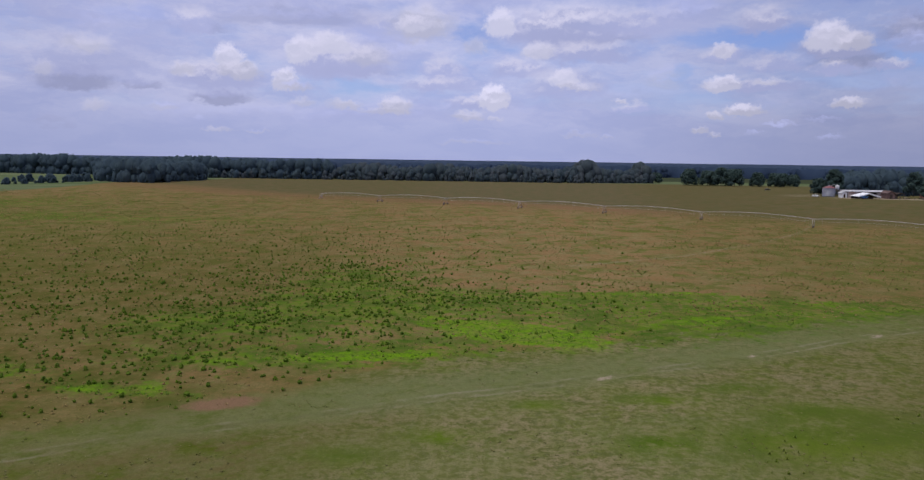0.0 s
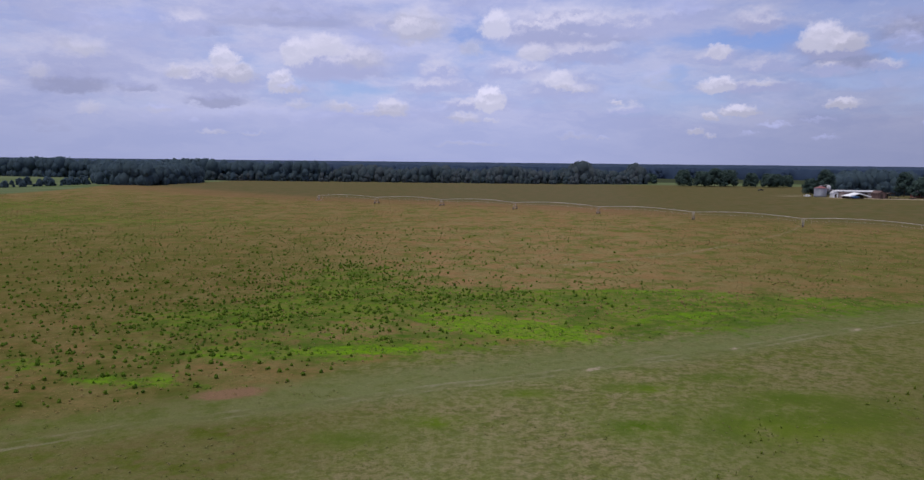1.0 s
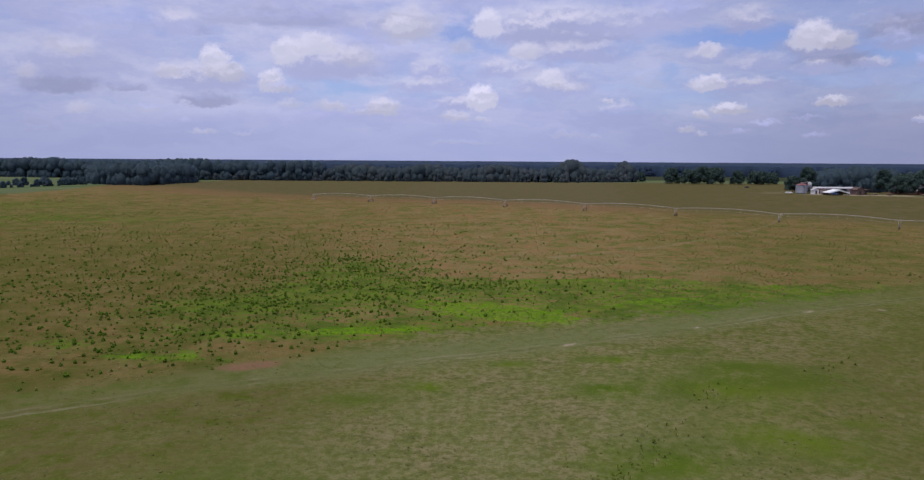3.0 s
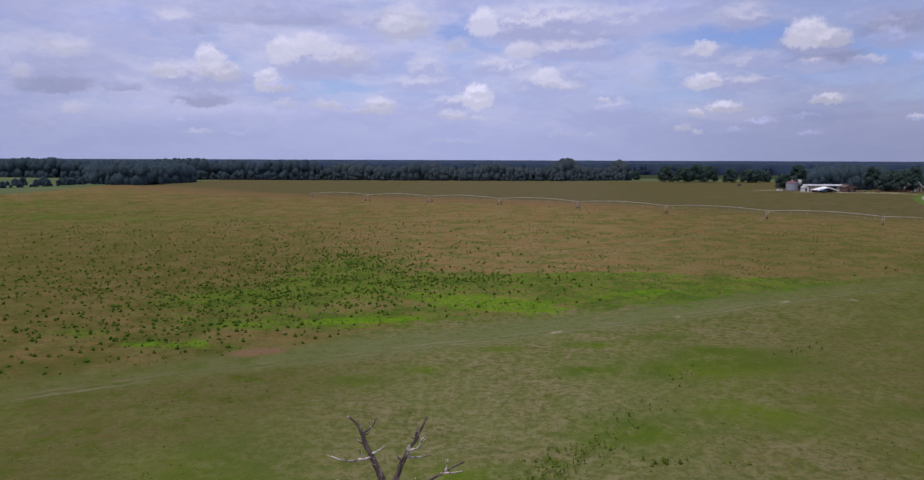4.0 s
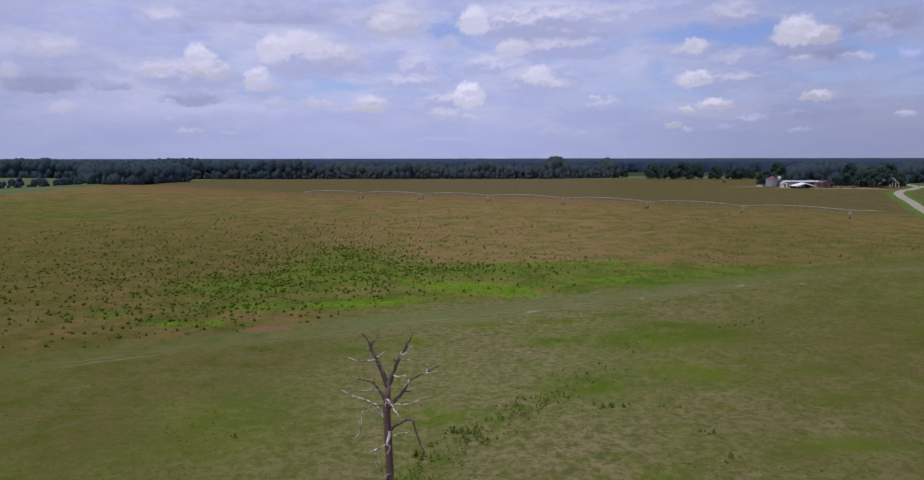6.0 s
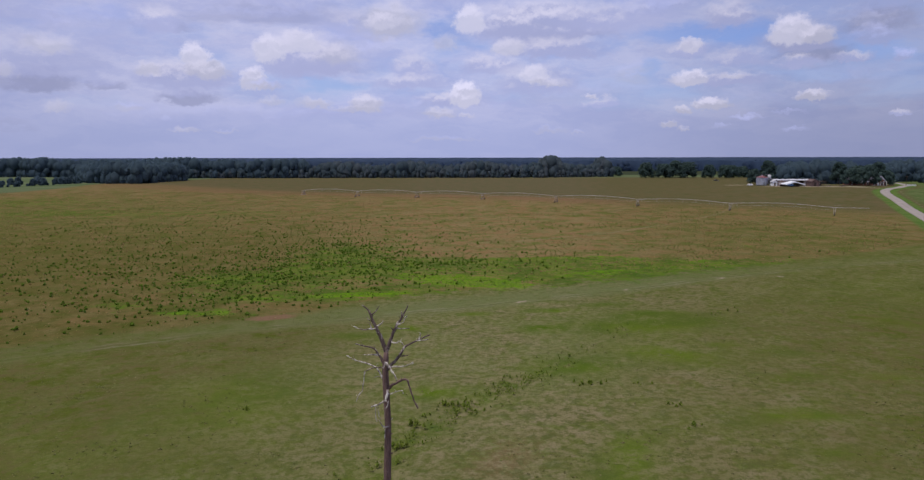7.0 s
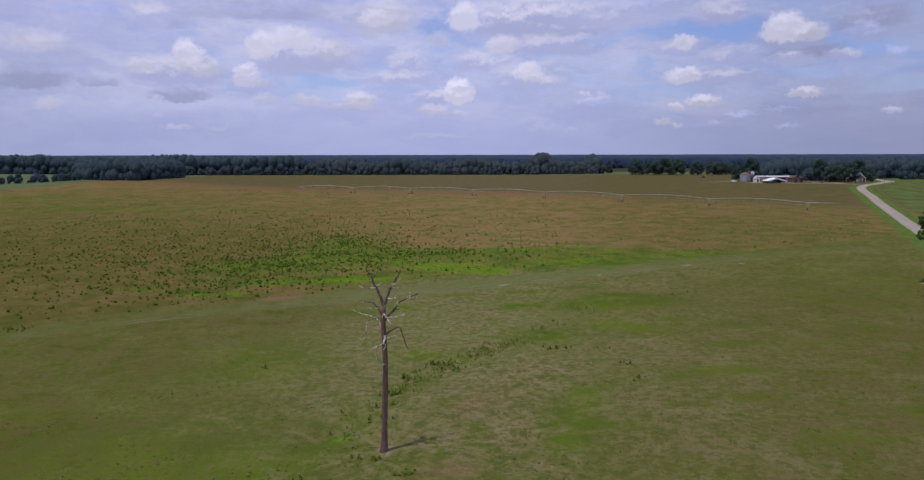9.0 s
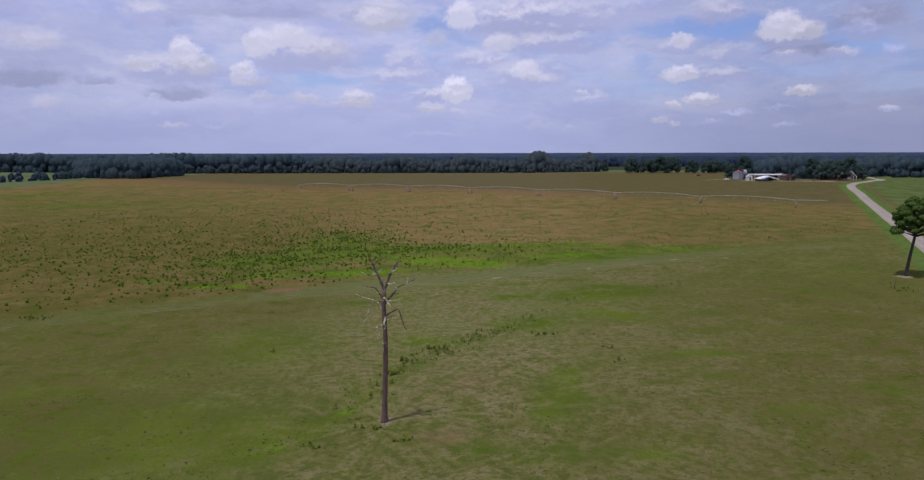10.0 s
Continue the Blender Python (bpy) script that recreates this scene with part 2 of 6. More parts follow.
cloud(28.4, 6.8, 1.5, 0.52, 0.8, 0.98, 0.7, 0.5)
cloud(29.9, 7.9, 1.7, 1.17, 0.7, 0.92, 0.66, 0.6)
cloud(31.5, 6.7, 0.7, 0.70, 0.7, 0.94, 0.7, 0.6)
cloud(20.1, 5.5, 4.0, 0.69, 0.85, 1.04, 0.68, 0.5)
cloud(17.5, 5.7, 1.5, 0.79, 0.9, 1.24, 0.85, 0.4)
cloud(20.5, 5.9, 1.1, 0.34, 0.7, 1.12, 0.85, 0.5)
cloud(26.1, 4.2, 1.2, 0.54, 0.9, 1.18, 0.76, 0.4)
cloud(19.1, 3.8, 1.4, 0.62, 0.9, 1.2, 0.76, 0.4)
cloud(17.0, 3.4, 0.7, 0.45, 0.85, 1.08, 0.75, 0.45)
cloud(16.1, 2.3, 0.8, 0.36, 0.75, 1, 0.75, 0.5)
cloud(17.1, 2.0, 0.5, 0.23, 0.6, 1, 0.75, 0.5)
cloud(21.8, 2.8, 1.6, 0.22, 0.6, 0.94, 0.74, 0.6)
cloud(25.1, 1.9, 1.0, 0.26, 0.5, 0.92, 0.72, 0.6)
cloud(20.0, 2.3, 0.8, 0.27, 0.5, 0.94, 0.74, 0.6)
cloud(31.7, 2.8, 0.8, 0.32, 0.8, 1.06, 0.74, 0.5)
cloud(24.6, 3.2, 1.3, 0.22, 0.5, 0.9, 0.72, 0.6)
cloud(-22.0, 1.9, 1.4, 0.27, 0.5, 0.96, 0.78, 0.6)
cloud(-19.2, 1.9, 1.1, 0.23, 0.4, 0.94, 0.78, 0.6)
cloud(6.7, 2.1, 1.9, 0.24, 0.35, 0.9, 0.76, 0.6)
cloud(9.1, 1.8, 0.7, 0.24, 0.4, 0.92, 0.78, 0.6)
cloud(-1.9, 1.3, 3.4, 0.33, 0.35, 0.9, 0.78, 0.7)
cloud(-12.6, 4.2, 1.4, 0.46, 0.5, 1, 0.8, 0.6)
cloud(-15.6, 4.2, 1.1, 0.55, 0.55, 1, 0.8, 0.6)
# small torn cloud between the heaps
torn = wnoise(bent.outputs[0], 0.32, 8, 0.62, (0.6, 1.7, 1))
torn_a = wmath("MULTIPLY", wrange(torn.outputs[0], 0.52, 0.66, 0.0, 0.22), wrange(el, 3.0, 6.0, 0.0, 1.0))
torn_c = wmix(wrange(relief, -0.12, 0.14, 0.0, 1.0), (0.53, 0.56, 0.90), (0.86, 0.86, 1.12))
col = wmix(torn_a, col, torn_c)
# broken cloud over the rest of the sky, out of the view
over = wn("ShaderNodeVectorMath", operation="DIVIDE")
up = wmath("ADD", wmath("MAXIMUM", dz, 0.0), 0.12)
upv = wn("ShaderNodeCombineXYZ")
for i in range(3):
    wlink(up, upv.inputs[i])
wlink(tex.outputs["Generated"], over.inputs[0]); wlink(upv.outputs[0], over.inputs[1])
heap = wnoise(over.outputs[0], 1.3, 6, 0.58)
heap_a = wmath("MULTIPLY", wrange(heap.outputs[0], 0.42, 0.62, 0.0, 0.9), wrange(el, 12.0, 17.0, 0.0, 1.0))
col = wmix(heap_a, col, (0.92, 0.92, 1.12))
bg = wn("ShaderNodeBackground")
wlink(col, bg.inputs[0])
bg.inputs[1].default_value = 1.0
out = wn("ShaderNodeOutputWorld")
wlink(bg.outputs[0], out.inputs[0])


# ---- materials ----
class Mat:
    """A node material with a Principled shader and short ways to wire it."""

    def __init__(self, name, rough=0.8, metal=0.0, spec=0.3):
        self.m = bpy.data.materials.new(name)
        self.m.use_nodes = True
        self.t = self.m.node_tree
        self.p = self.t.nodes["Principled BSDF"]
        self.p.inputs["Roughness"].default_value = rough
        self.p.inputs["Metallic"].default_value = metal
        self.p.inputs["Specular IOR Level"].default_value = spec

    def n(self, kind, **sets):
        node = self.t.nodes.new(kind)
        for k, v in sets.items():
            setattr(node, k, v)
        return node

    def put(self, sock, v):
        if isinstance(v, (int, float)):
            sock.default_value = v
        elif isinstance(v, tuple):
            sock.default_value = (*v, 1) if len(v) == 3 and sock.type == "RGBA" else v
        else:
            self.t.links.new(v, sock)

    def pos(self):
        return self.n("ShaderNodeNewGeometry").outputs["Position"]

    def obj(self):
        return self.n("ShaderNodeTexCoord").outputs["Object"]

    def scaled(self, vec, s):
        m = self.n("ShaderNodeVectorMath", operation="MULTIPLY")
        self.put(m.inputs[0], vec)
        m.inputs[1].default_value = s
        return m.outputs[0]

    def noise(self, vec, scale, detail=4, rough=0.55):
        n = self.n("ShaderNodeTexNoise")
        self.put(n.inputs["Vector"], vec)
        n.inputs["Scale"].default_value, n.inputs["Detail"].default_value, n.inputs["Roughness"].default_value = scale, detail, rough
        return n.outputs[0]

    def attr(self, name):
        return self.n("ShaderNodeAttribute", attribute_name=name).outputs["Fac"]

    def math(self, op, a, b=None, c=None):
        n = self.n("ShaderNodeMath", operation=op)
        for i, v in enumerate((a, b, c)):
            if v is not None:
                self.put(n.inputs[i], v)
        return n.outputs[0]

    def rng(self, v, a, b, c=0.0, d=1.0):
        n = self.n("ShaderNodeMapRange", interpolation_type="SMOOTHSTEP")
        self.put(n.inputs[0], v)
        for i, x in enumerate((a, b, c, d)):
            n.inputs[i + 1].default_value = x
        return n.outputs[0]

    def mix(self, f, a, b, blend="MIX"):
        n = self.n("ShaderNodeMix", data_type="RGBA", blend_type=blend)
        for i, v in ((0, f), (6, a), (7, b)):
            self.put(n.inputs[i], v)
        return n.outputs[2]

    def colour(self, v):
        self.put(self.p.inputs["Base Color"], v)
        return self

    def bump(self, h, strength, dist):
        b = self.n("ShaderNodeBump")
        self.put(b.inputs["Height"], h)
        b.inputs["Strength"].default_value, b.inputs["Distance"].default_value = strength, dist
        self.t.links.new(b.outputs[0], self.p.inputs["Normal"])
        return self


def plain(name, a, b, scale=2.0, rough=0.7, metal=0.0, bump=0.0):
    """A surface of two close tones, mottled at two scales."""
    m = Mat(name, rough, metal)
    v = m.obj()
    big = m.rng(m.noise(v, scale * 0.25, 3), 0.35, 0.65)
    fine = m.rng(m.noise(v, scale * 3, 5), 0.3, 0.7)
    m.colour(m.mix(m.math("MULTIPLY_ADD", fine, 0.4, m.math("MULTIPLY", big, 0.6)), a, b))
    if bump:
        m.bump(fine, bump, 0.02)
    return m.m


def leafy(name, a, b, light, rough=0.65, rugged=0.0):
    """Foliage: a tone for each tree, leaf clumps that differ, and some light through the leaves."""
    m = Mat(name, rough, 0, 0.05)
    per = m.n("ShaderNodeNewGeometry").outputs["Random Per Island"]
    base = m.mix(m.attr("tint"), a, b)
    c = m.mix(m.math("MULTIPLY", m.math("POWER", per, 2.0), 0.6), base, light)
    if rugged:
        clump = m.noise(m.pos(), 0.45, 6, 0.72)
        c = m.mix(m.rng(clump, 0.42, 0.6, 0.0, 0.3), c, tuple(0.8 * v for v in a))
        m.bump(clump, 0.7, rugged * 0.5)
    m.colour(c)
    tr = m.n("ShaderNodeBsdfTranslucent")
    m.put(tr.inputs[0], c)
    mx = m.n("ShaderNodeMixShader")
    mx.inputs[0].default_value = 0.55 if rugged else 0.3
    m.t.links.new(m.p.outputs[0], mx.inputs[1]); m.t.links.new(tr.outputs[0], mx.inputs[2])
    m.t.links.new(mx.outputs[0], m.t.nodes["Material Output"].inputs[0])
    return m.m


# --- ground: field, pasture, mown band, wheel tracks, verge, far meadow ---
def ground_material():
    m = Mat("ground_cover", 1.0, 0, 0.0)
    p = m.pos()
    n60 = m.noise(p, 0.018, 5, 0.65)
    n15 = m.noise(p, 0.07, 6, 0.68)
    n4 = m.noise(p, 0.28, 7, 0.72)
    n1 = m.noise(p, 1.2, 7, 0.72)
    nf = m.noise(p, 5.0, 5, 0.7)
    streak = m.noise(m.scaled(p, (0.7, 1.0, 1.0)), 0.15, 7, 0.74)
    diag = m.n("ShaderNodeVectorRotate", rotation_type="Z_AXIS")
    m.put(diag.inputs["Vector"], p)
    diag.inputs["Angle"].default_value = radians(-30)
    row = m.noise(m.scaled(diag.outputs[0], (0.6, 1.0, 1.0)), 0.42, 7, 0.75)
    # weedy stubble field
    n9 = m.noise(p, 0.13, 7, 0.7)
    n2 = m.noise(p, 0.55, 6, 0.7)
    field = m.mix(m.rng(n15, 0.42, 0.58), (0.222, 0.148, 0.070), (0.160, 0.128, 0.050))
    field = m.mix(m.math("MULTIPLY", m.rng(n4, 0.50, 0.6), 0.6), field, (0.245, 0.190, 0.098))
    field = m.mix(m.math("MULTIPLY", m.rng(streak, 0.46, 0.60), 0.7), field, (0.232, 0.122, 0.060))
    field = m.mix(m.math("MULTIPLY", m.rng(n9, 0.50, 0.60), 0.8), field, (0.096, 0.112, 0.022))
    field = m.mix(m.math("MULTIPLY", m.rng(n1, 0.46, 0.60), 0.45), field, (0.086, 0.090, 0.026))
    far = m.mix(m.rng(streak, 0.42, 0.58), (0.132, 0.094, 0.054), (0.098, 0.090, 0.046))
    far = m.mix(m.math("MULTIPLY", m.rng(n9, 0.46, 0.62), 0.7), far, (0.080, 0.080, 0.034))
    field = m.mix(m.attr("far"), field, far)
    field = m.mix(m.math("MULTIPLY", m.attr("rust"), m.rng(streak, 0.4, 0.6, 0.45, 0.9)), field, (0.190, 0.106, 0.060))
    # pasture
    n8 = m.noise(m.scaled(diag.outputs[0], (0.85, 1.0, 1.0)), 0.19, 6, 0.62)
    past = m.mix(m.rng(n15, 0.40, 0.60), (0.172, 0.144, 0.072), (0.116, 0.113, 0.036))
    past = m.mix(m.math("MULTIPLY", m.rng(n60, 0.44, 0.60), 0.5), past, (0.120, 0.122, 0.036))
    past = m.mix(m.math("MULTIPLY", m.rng(n8, 0.50, 0.60), 0.7), past, (0.088, 0.112, 0.016))
    past = m.mix(m.math("MULTIPLY", m.rng(row, 0.50, 0.60), 0.5), past, (0.222, 0.176, 0.112))
    past = m.mix(m.math("MULTIPLY", m.rng(n4, 0.53, 0.60), 0.6), past, (0.074, 0.106, 0.014))
    past = m.mix(m.math("MULTIPLY", m.rng(n2, 0.53, 0.59), 0.75), past, (0.062, 0.074, 0.020))
    past = m.mix(m.math("MULTIPLY", m.rng(n2, 0.47, 0.41), 0.48), past, (0.226, 0.178, 0.104))
    past = m.mix(m.math("MULTIPLY", m.rng(n1, 0.50, 0.57), 0.65), past, (0.070, 0.080, 0.018))
    past = m.mix(m.math("MULTIPLY", m.rng(n1, 0.46, 0.40), 0.32), past, (0.215, 0.190, 0.098))
    # a paler mix over the middle of the pasture
    past = m.mix(m.math("MULTIPLY", m.attr("dry"), m.rng(n15, 0.4, 0.6, 0.15, 0.65)), past, m.mix(m.rng(n1, 0.42, 0.58), (0.186, 0.176, 0.084), (0.128, 0.134, 0.046)))
    past = m.mix(m.math("MULTIPLY", m.attr("soft"), m.rng(n4, 0.34, 0.56, 0.3, 1.0)), past, m.mix(m.rng(n15, 0.4, 0.6), (0.088, 0.136, 0.008), (0.060, 0.098, 0.010)))
    field = m.mix(m.math("MULTIPLY", m.attr("soft"), m.rng(n9, 0.36, 0.58, 0.25, 0.85)), field, (0.074, 0.098, 0.018))
    # denser, greener growth, and lens falloff towards the sides put into the ground colour
    falloff_mix = m.math("MULTIPLY", m.attr("growth_falloff"), m.math("MULTIPLY", m.rng(n9, 0.36, 0.60, 0.55, 1.0), m.rng(n2, 0.38, 0.60, 1.0, 0.6)))
    field = m.mix(falloff_mix, field, m.mix(m.rng(n4, 0.4, 0.6), (0.064, 0.070, 0.014), (0.100, 0.074, 0.024)))
    past = m.mix(falloff_mix, past, m.mix(m.rng(n4, 0.40, 0.56), (0.064, 0.078, 0.009), (0.104, 0.084, 0.032)))
    edge = m.math("ADD", m.attr("edge"), m.math("MULTIPLY_ADD", n4, 9.0, -4.5))
    c = m.mix(m.rng(edge, -1.0, 1.5), past, field)
    # mown band
    band = m.mix(m.rng(n4, 0.35, 0.65), (0.108, 0.134, 0.048), (0.134, 0.142, 0.060))
    c = m.mix(m.math("MULTIPLY", m.attr("band"), m.rng(n4, 0.42, 0.58, 0.45, 0.85)), c, band)
    # lush growth and the brightest grass
    lush = m.math("MULTIPLY_ADD", n4, 3.4, m.math("ADD", m.attr("lush"), -2.08))
    c = m.mix(m.math("MULTIPLY", m.rng(lush, 0.05, 0.55), m.rng(n2, 0.40, 0.60, 1.0, 0.45)), c, m.mix(m.rng(n9, 0.43, 0.57), (0.084, 0.146, 0.011), (0.052, 0.100, 0.011)))
    lime = m.math("MULTIPLY_ADD", n4, 2.2, m.math("ADD", m.attr("lime"), -1.45))
    c = m.mix(m.math("MULTIPLY", m.rng(lime, 0.0, 0.6), m.rng(n2, 0.36, 0.62, 0.95, 0.45)), c, m.mix(m.rng(n1, 0.43, 0.6), (0.125, 0.240, 0.008), (0.088, 0.172, 0.010)))
    # wheel tracks and worn sandy places
    t = m.math("ADD", m.math("ABSOLUTE", m.attr("track")), m.math("MULTIPLY_ADD", n1, 0.9, -0.45))
    rut = m.math("ABSOLUTE", m.math("SUBTRACT", t, 0.85))
    rut = m.math("MULTIPLY", m.rng(rut, 0.06, 0.42, 1.0, 0.0), m.rng(n9, 0.42, 0.62, 0.0, 0.34))
    c = m.mix(m.rng(t, 0.0, 0.75, 0.28, 0.0), c, (0.070, 0.072, 0.034))
    c = m.mix(rut, c, (0.270, 0.232, 0.172))
    bare = m.math("MULTIPLY_ADD", n1, 1.0, m.math("ADD", m.attr("bare"), -0.75))
    c = m.mix(m.rng(bare, 0.0, 0.35), c, m.mix(nf, (0.25, 0.20, 0.14), (0.35, 0.285, 0.21)))
    red = m.math("MULTIPLY_ADD", n1, 0.8, m.math("ADD", m.attr("red"), -0.65))
    c = m.mix(m.math("MULTIPLY", m.rng(red, 0.0, 0.5), 0.75), c, (0.200, 0.105, 0.072))
    # roadside verge and meadow
    verge = m.mix(m.rng(n4, 0.38, 0.62), (0.058, 0.120, 0.020), (0.102, 0.150, 0.040))
    verge = m.mix(m.math("MULTIPLY", m.rng(n9, 0.45, 0.62), 0.5), verge, (0.120, 0.128, 0.046))
    c = m.mix(m.rng(m.math("MULTIPLY_ADD", n1, 0.8, m.math("ADD", m.attr("verge"), -0.4)), 0.2, 0.8), c, verge)
    mead = m.mix(m.rng(n15, 0.38, 0.62), (0.096, 0.132, 0.044), (0.064, 0.096, 0.028))
    mead = m.mix(m.math("MULTIPLY", m.rng(n9, 0.46, 0.62), 0.6), mead, (0.128, 0.132, 0.060))
    c = m.mix(m.attr("meadow"), c, mead)
    hay = m.mix(m.rng(m.noise(m.scaled(p, (0.2, 1.0, 1.0)), 0.03, 5, 0.6), 0.4, 0.6), (0.118, 0.142, 0.076), (0.074, 0.104, 0.046))
    c = m.mix(m.attr("hay"), c, hay)
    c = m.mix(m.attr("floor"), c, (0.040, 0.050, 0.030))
    # fine blades
    c = m.mix(m.rng(nf, 0.44, 0.62, 0.0, 0.3), c, (0.056, 0.060, 0.018))
    m.colour(c)
    h = m.math("ADD", m.math("MULTIPLY", n1, 0.7), m.math("MULTIPLY", nf, 0.35))
    m.bump(h, 0.4, 0.3)
    return m.m


GROUND = ground_material()


def bark_material(name, dark, pale, amount):
    m = Mat(name, 0.9, 0, 0.2)
    v = m.scaled(m.obj(), (1, 1, 0.16))
    a = m.noise(v, 9, 6, 0.65)
    b = m.noise(m.scaled(m.obj(), (1, 1, 0.6)), 3.6, 6, 0.7)
    c = m.mix(m.rng(a, 0.35, 0.65), dark, tuple(x * 1.7 for x in dark))
    c = m.mix(m.rng(b, 0.62 - amount * 0.9, 0.74 - amount * 0.9), c, pale)
    m.colour(c).bump(a, 0.7, 0.04)
    return m.m


TRUNK = bark_material("dead_bark", (0.112, 0.070, 0.062), (0.27, 0.215, 0.195), 0.04)
BRANCH = bark_material("weathered_wood", (0.080, 0.056, 0.050), (0.44, 0.385, 0.345), 0.11)
PALE = bark_material("bleached_wood", (0.150, 0.116, 0.100), (0.60, 0.545, 0.49), 0.20)
BARK = bark_material("live_bark", (0.050, 0.040, 0.034), (0.12, 0.10, 0.085), 0.0)
OAK = leafy("oak_leaves", (0.050, 0.082, 0.078), (0.064, 0.100, 0.088), (0.080, 0.116, 0.094))
# WOOD, PINE and WOODS carry blue distance haze in their leaf colour
WOOD = leafy("hazed_wood_leaves", (0.082, 0.120, 0.142), (0.128, 0.148, 0.164), (0.112, 0.142, 0.150), rugged=0.7)
PINE = leafy("hazed_pine_needles", (0.062, 0.098, 0.172), (0.078, 0.116, 0.190), (0.082, 0.120, 0.188), rugged=1.0)
WOODS = leafy("hazed_woods_leaves", (0.078, 0.120, 0.158), (0.096, 0.142, 0.170), (0.104, 0.148, 0.166), rugged=0.7)
BRIGHT = leafy("bright_leaves", (0.062, 0.112, 0.026), (0.084, 0.142, 0.032), (0.130, 0.195, 0.050))
WEED = leafy("weed_leaves", (0.062, 0.120, 0.012), (0.110, 0.176, 0.016), (0.145, 0.205, 0.026))
TUFT = leafy("grass_blades", (0.108, 0.128, 0.022), (0.175, 0.155, 0.060), (0.215, 0.188, 0.090))
GREEN = leafy("green_blades", (0.055, 0.105, 0.014), (0.080, 0.145, 0.016), (0.110, 0.170, 0.025))
OLIVE = leafy("olive_weed_leaves", (0.110, 0.150, 0.024), (0.165, 0.190, 0.040), (0.185, 0.205, 0.050))
DITCHW = leafy("ditch_weed_leaves", (0.120, 0.175, 0.020), (0.165, 0.205, 0.030), (0.195, 0.220, 0.044))
DRY = leafy("dry_weed_leaves", (0.250, 0.148, 0.070), (0.310, 0.205, 0.098), (0.350, 0.255, 0.130))
STALK = leafy("stubble_blades", (0.150, 0.150, 0.034), (0.260, 0.172, 0.068), (0.300, 0.222, 0.100))
LIME = leafy("lush_blades", (0.055, 0.115, 0.012), (0.100, 0.195, 0.012), (0.130, 0.220, 0.018))
STEEL = plain("galvanised_steel", (0.30, 0.27, 0.255), (0.42, 0.385, 0.36), 1.0, 0.45, 0.35)
PIPE = plain("dull_zinc_pipe", (0.42, 0.375, 0.35), (0.54, 0.49, 0.46), 1.0, 0.6)
TIN = plain("grey_sheet_steel", (0.30, 0.315, 0.37), (0.40, 0.41, 0.46), 1.0, 0.5, 0.4)
TINROOF = plain("pale_roof_sheet", (0.44, 0.43, 0.45), (0.56, 0.55, 0.57), 0.8, 0.55)
WHITE = plain("white_painted_sheet", (0.78, 0.78, 0.78), (0.88, 0.88, 0.88), 0.8, 0.5)
REDROOF = plain("rusted_red_sheet", (0.21, 0.075, 0.082), (0.27, 0.14, 0.145), 0.9, 0.7)
RUST = plain("rusty_sheet", (0.095, 0.058, 0.052), (0.165, 0.110, 0.100), 0.9, 0.8)
PINK = plain("faded_sheet", (0.36, 0.29, 0.29), (0.46, 0.39, 0.38), 0.9, 0.7)
DARKW = plain("dark_timber", (0.035, 0.026, 0.022), (0.07, 0.05, 0.04), 1.5, 0.85)
TIMBER = plain("grey_timber", (0.15, 0.12, 0.10), (0.24, 0.20, 0.17), 2, 0.85)
BLUE = plain("blue_paint", (0.06, 0.16, 0.38), (0.09, 0.22, 0.46), 1.0, 0.5)
RUBBER = plain("dusty_tyre_rubber", (0.09, 0.078, 0.066), (0.17, 0.145, 0.12), 4, 0.9)
DARKCAR = plain("dark_car_paint", (0.02, 0.022, 0.026), (0.03, 0.03, 0.035), 1, 0.35)
GLASS = plain("dark_window_glass", (0.02, 0.024, 0.03), (0.03, 0.034, 0.04), 1, 0.08)
SHINGLE = plain("grey_shingle", (0.115, 0.110, 0.135), (0.165, 0.16, 0.185), 3, 0.9)
BRICK = plain("red_brick", (0.20, 0.085, 0.065), (0.28, 0.13, 0.10), 3, 0.9)
DIRT = plain("sandy_dirt", (0.34, 0.26, 0.18), (0.46, 0.37, 0.27), 0.6, 0.95)


def road_material():
    m = Mat("worn_asphalt", 0.9, 0, 0.2)
    p = m.pos()
    a = m.noise(p, 0.25, 4)
    b = m.noise(p, 12, 5, 0.7)
    across = m.math("ABSOLUTE", m.attr("across"))
    lane = m.rng(m.math("ABSOLUTE", m.math("SUBTRACT", across, 1.1)), 0.2, 0.75, 1.0, 0.0)
    c = m.mix(m.rng(a, 0.35, 0.65), (0.250, 0.208, 0.176), (0.305, 0.258, 0.222))
    c = m.mix(m.math("MULTIPLY", lane, 0.35), c, (0.345, 0.298, 0.262))
    c = m.mix(m.rng(b, 0.45, 0.75, 0, 0.35), c, (0.14, 0.13, 0.125))
    m.colour(c).bump(b, 0.3, 0.01)
    return m.m


ROAD = road_material()


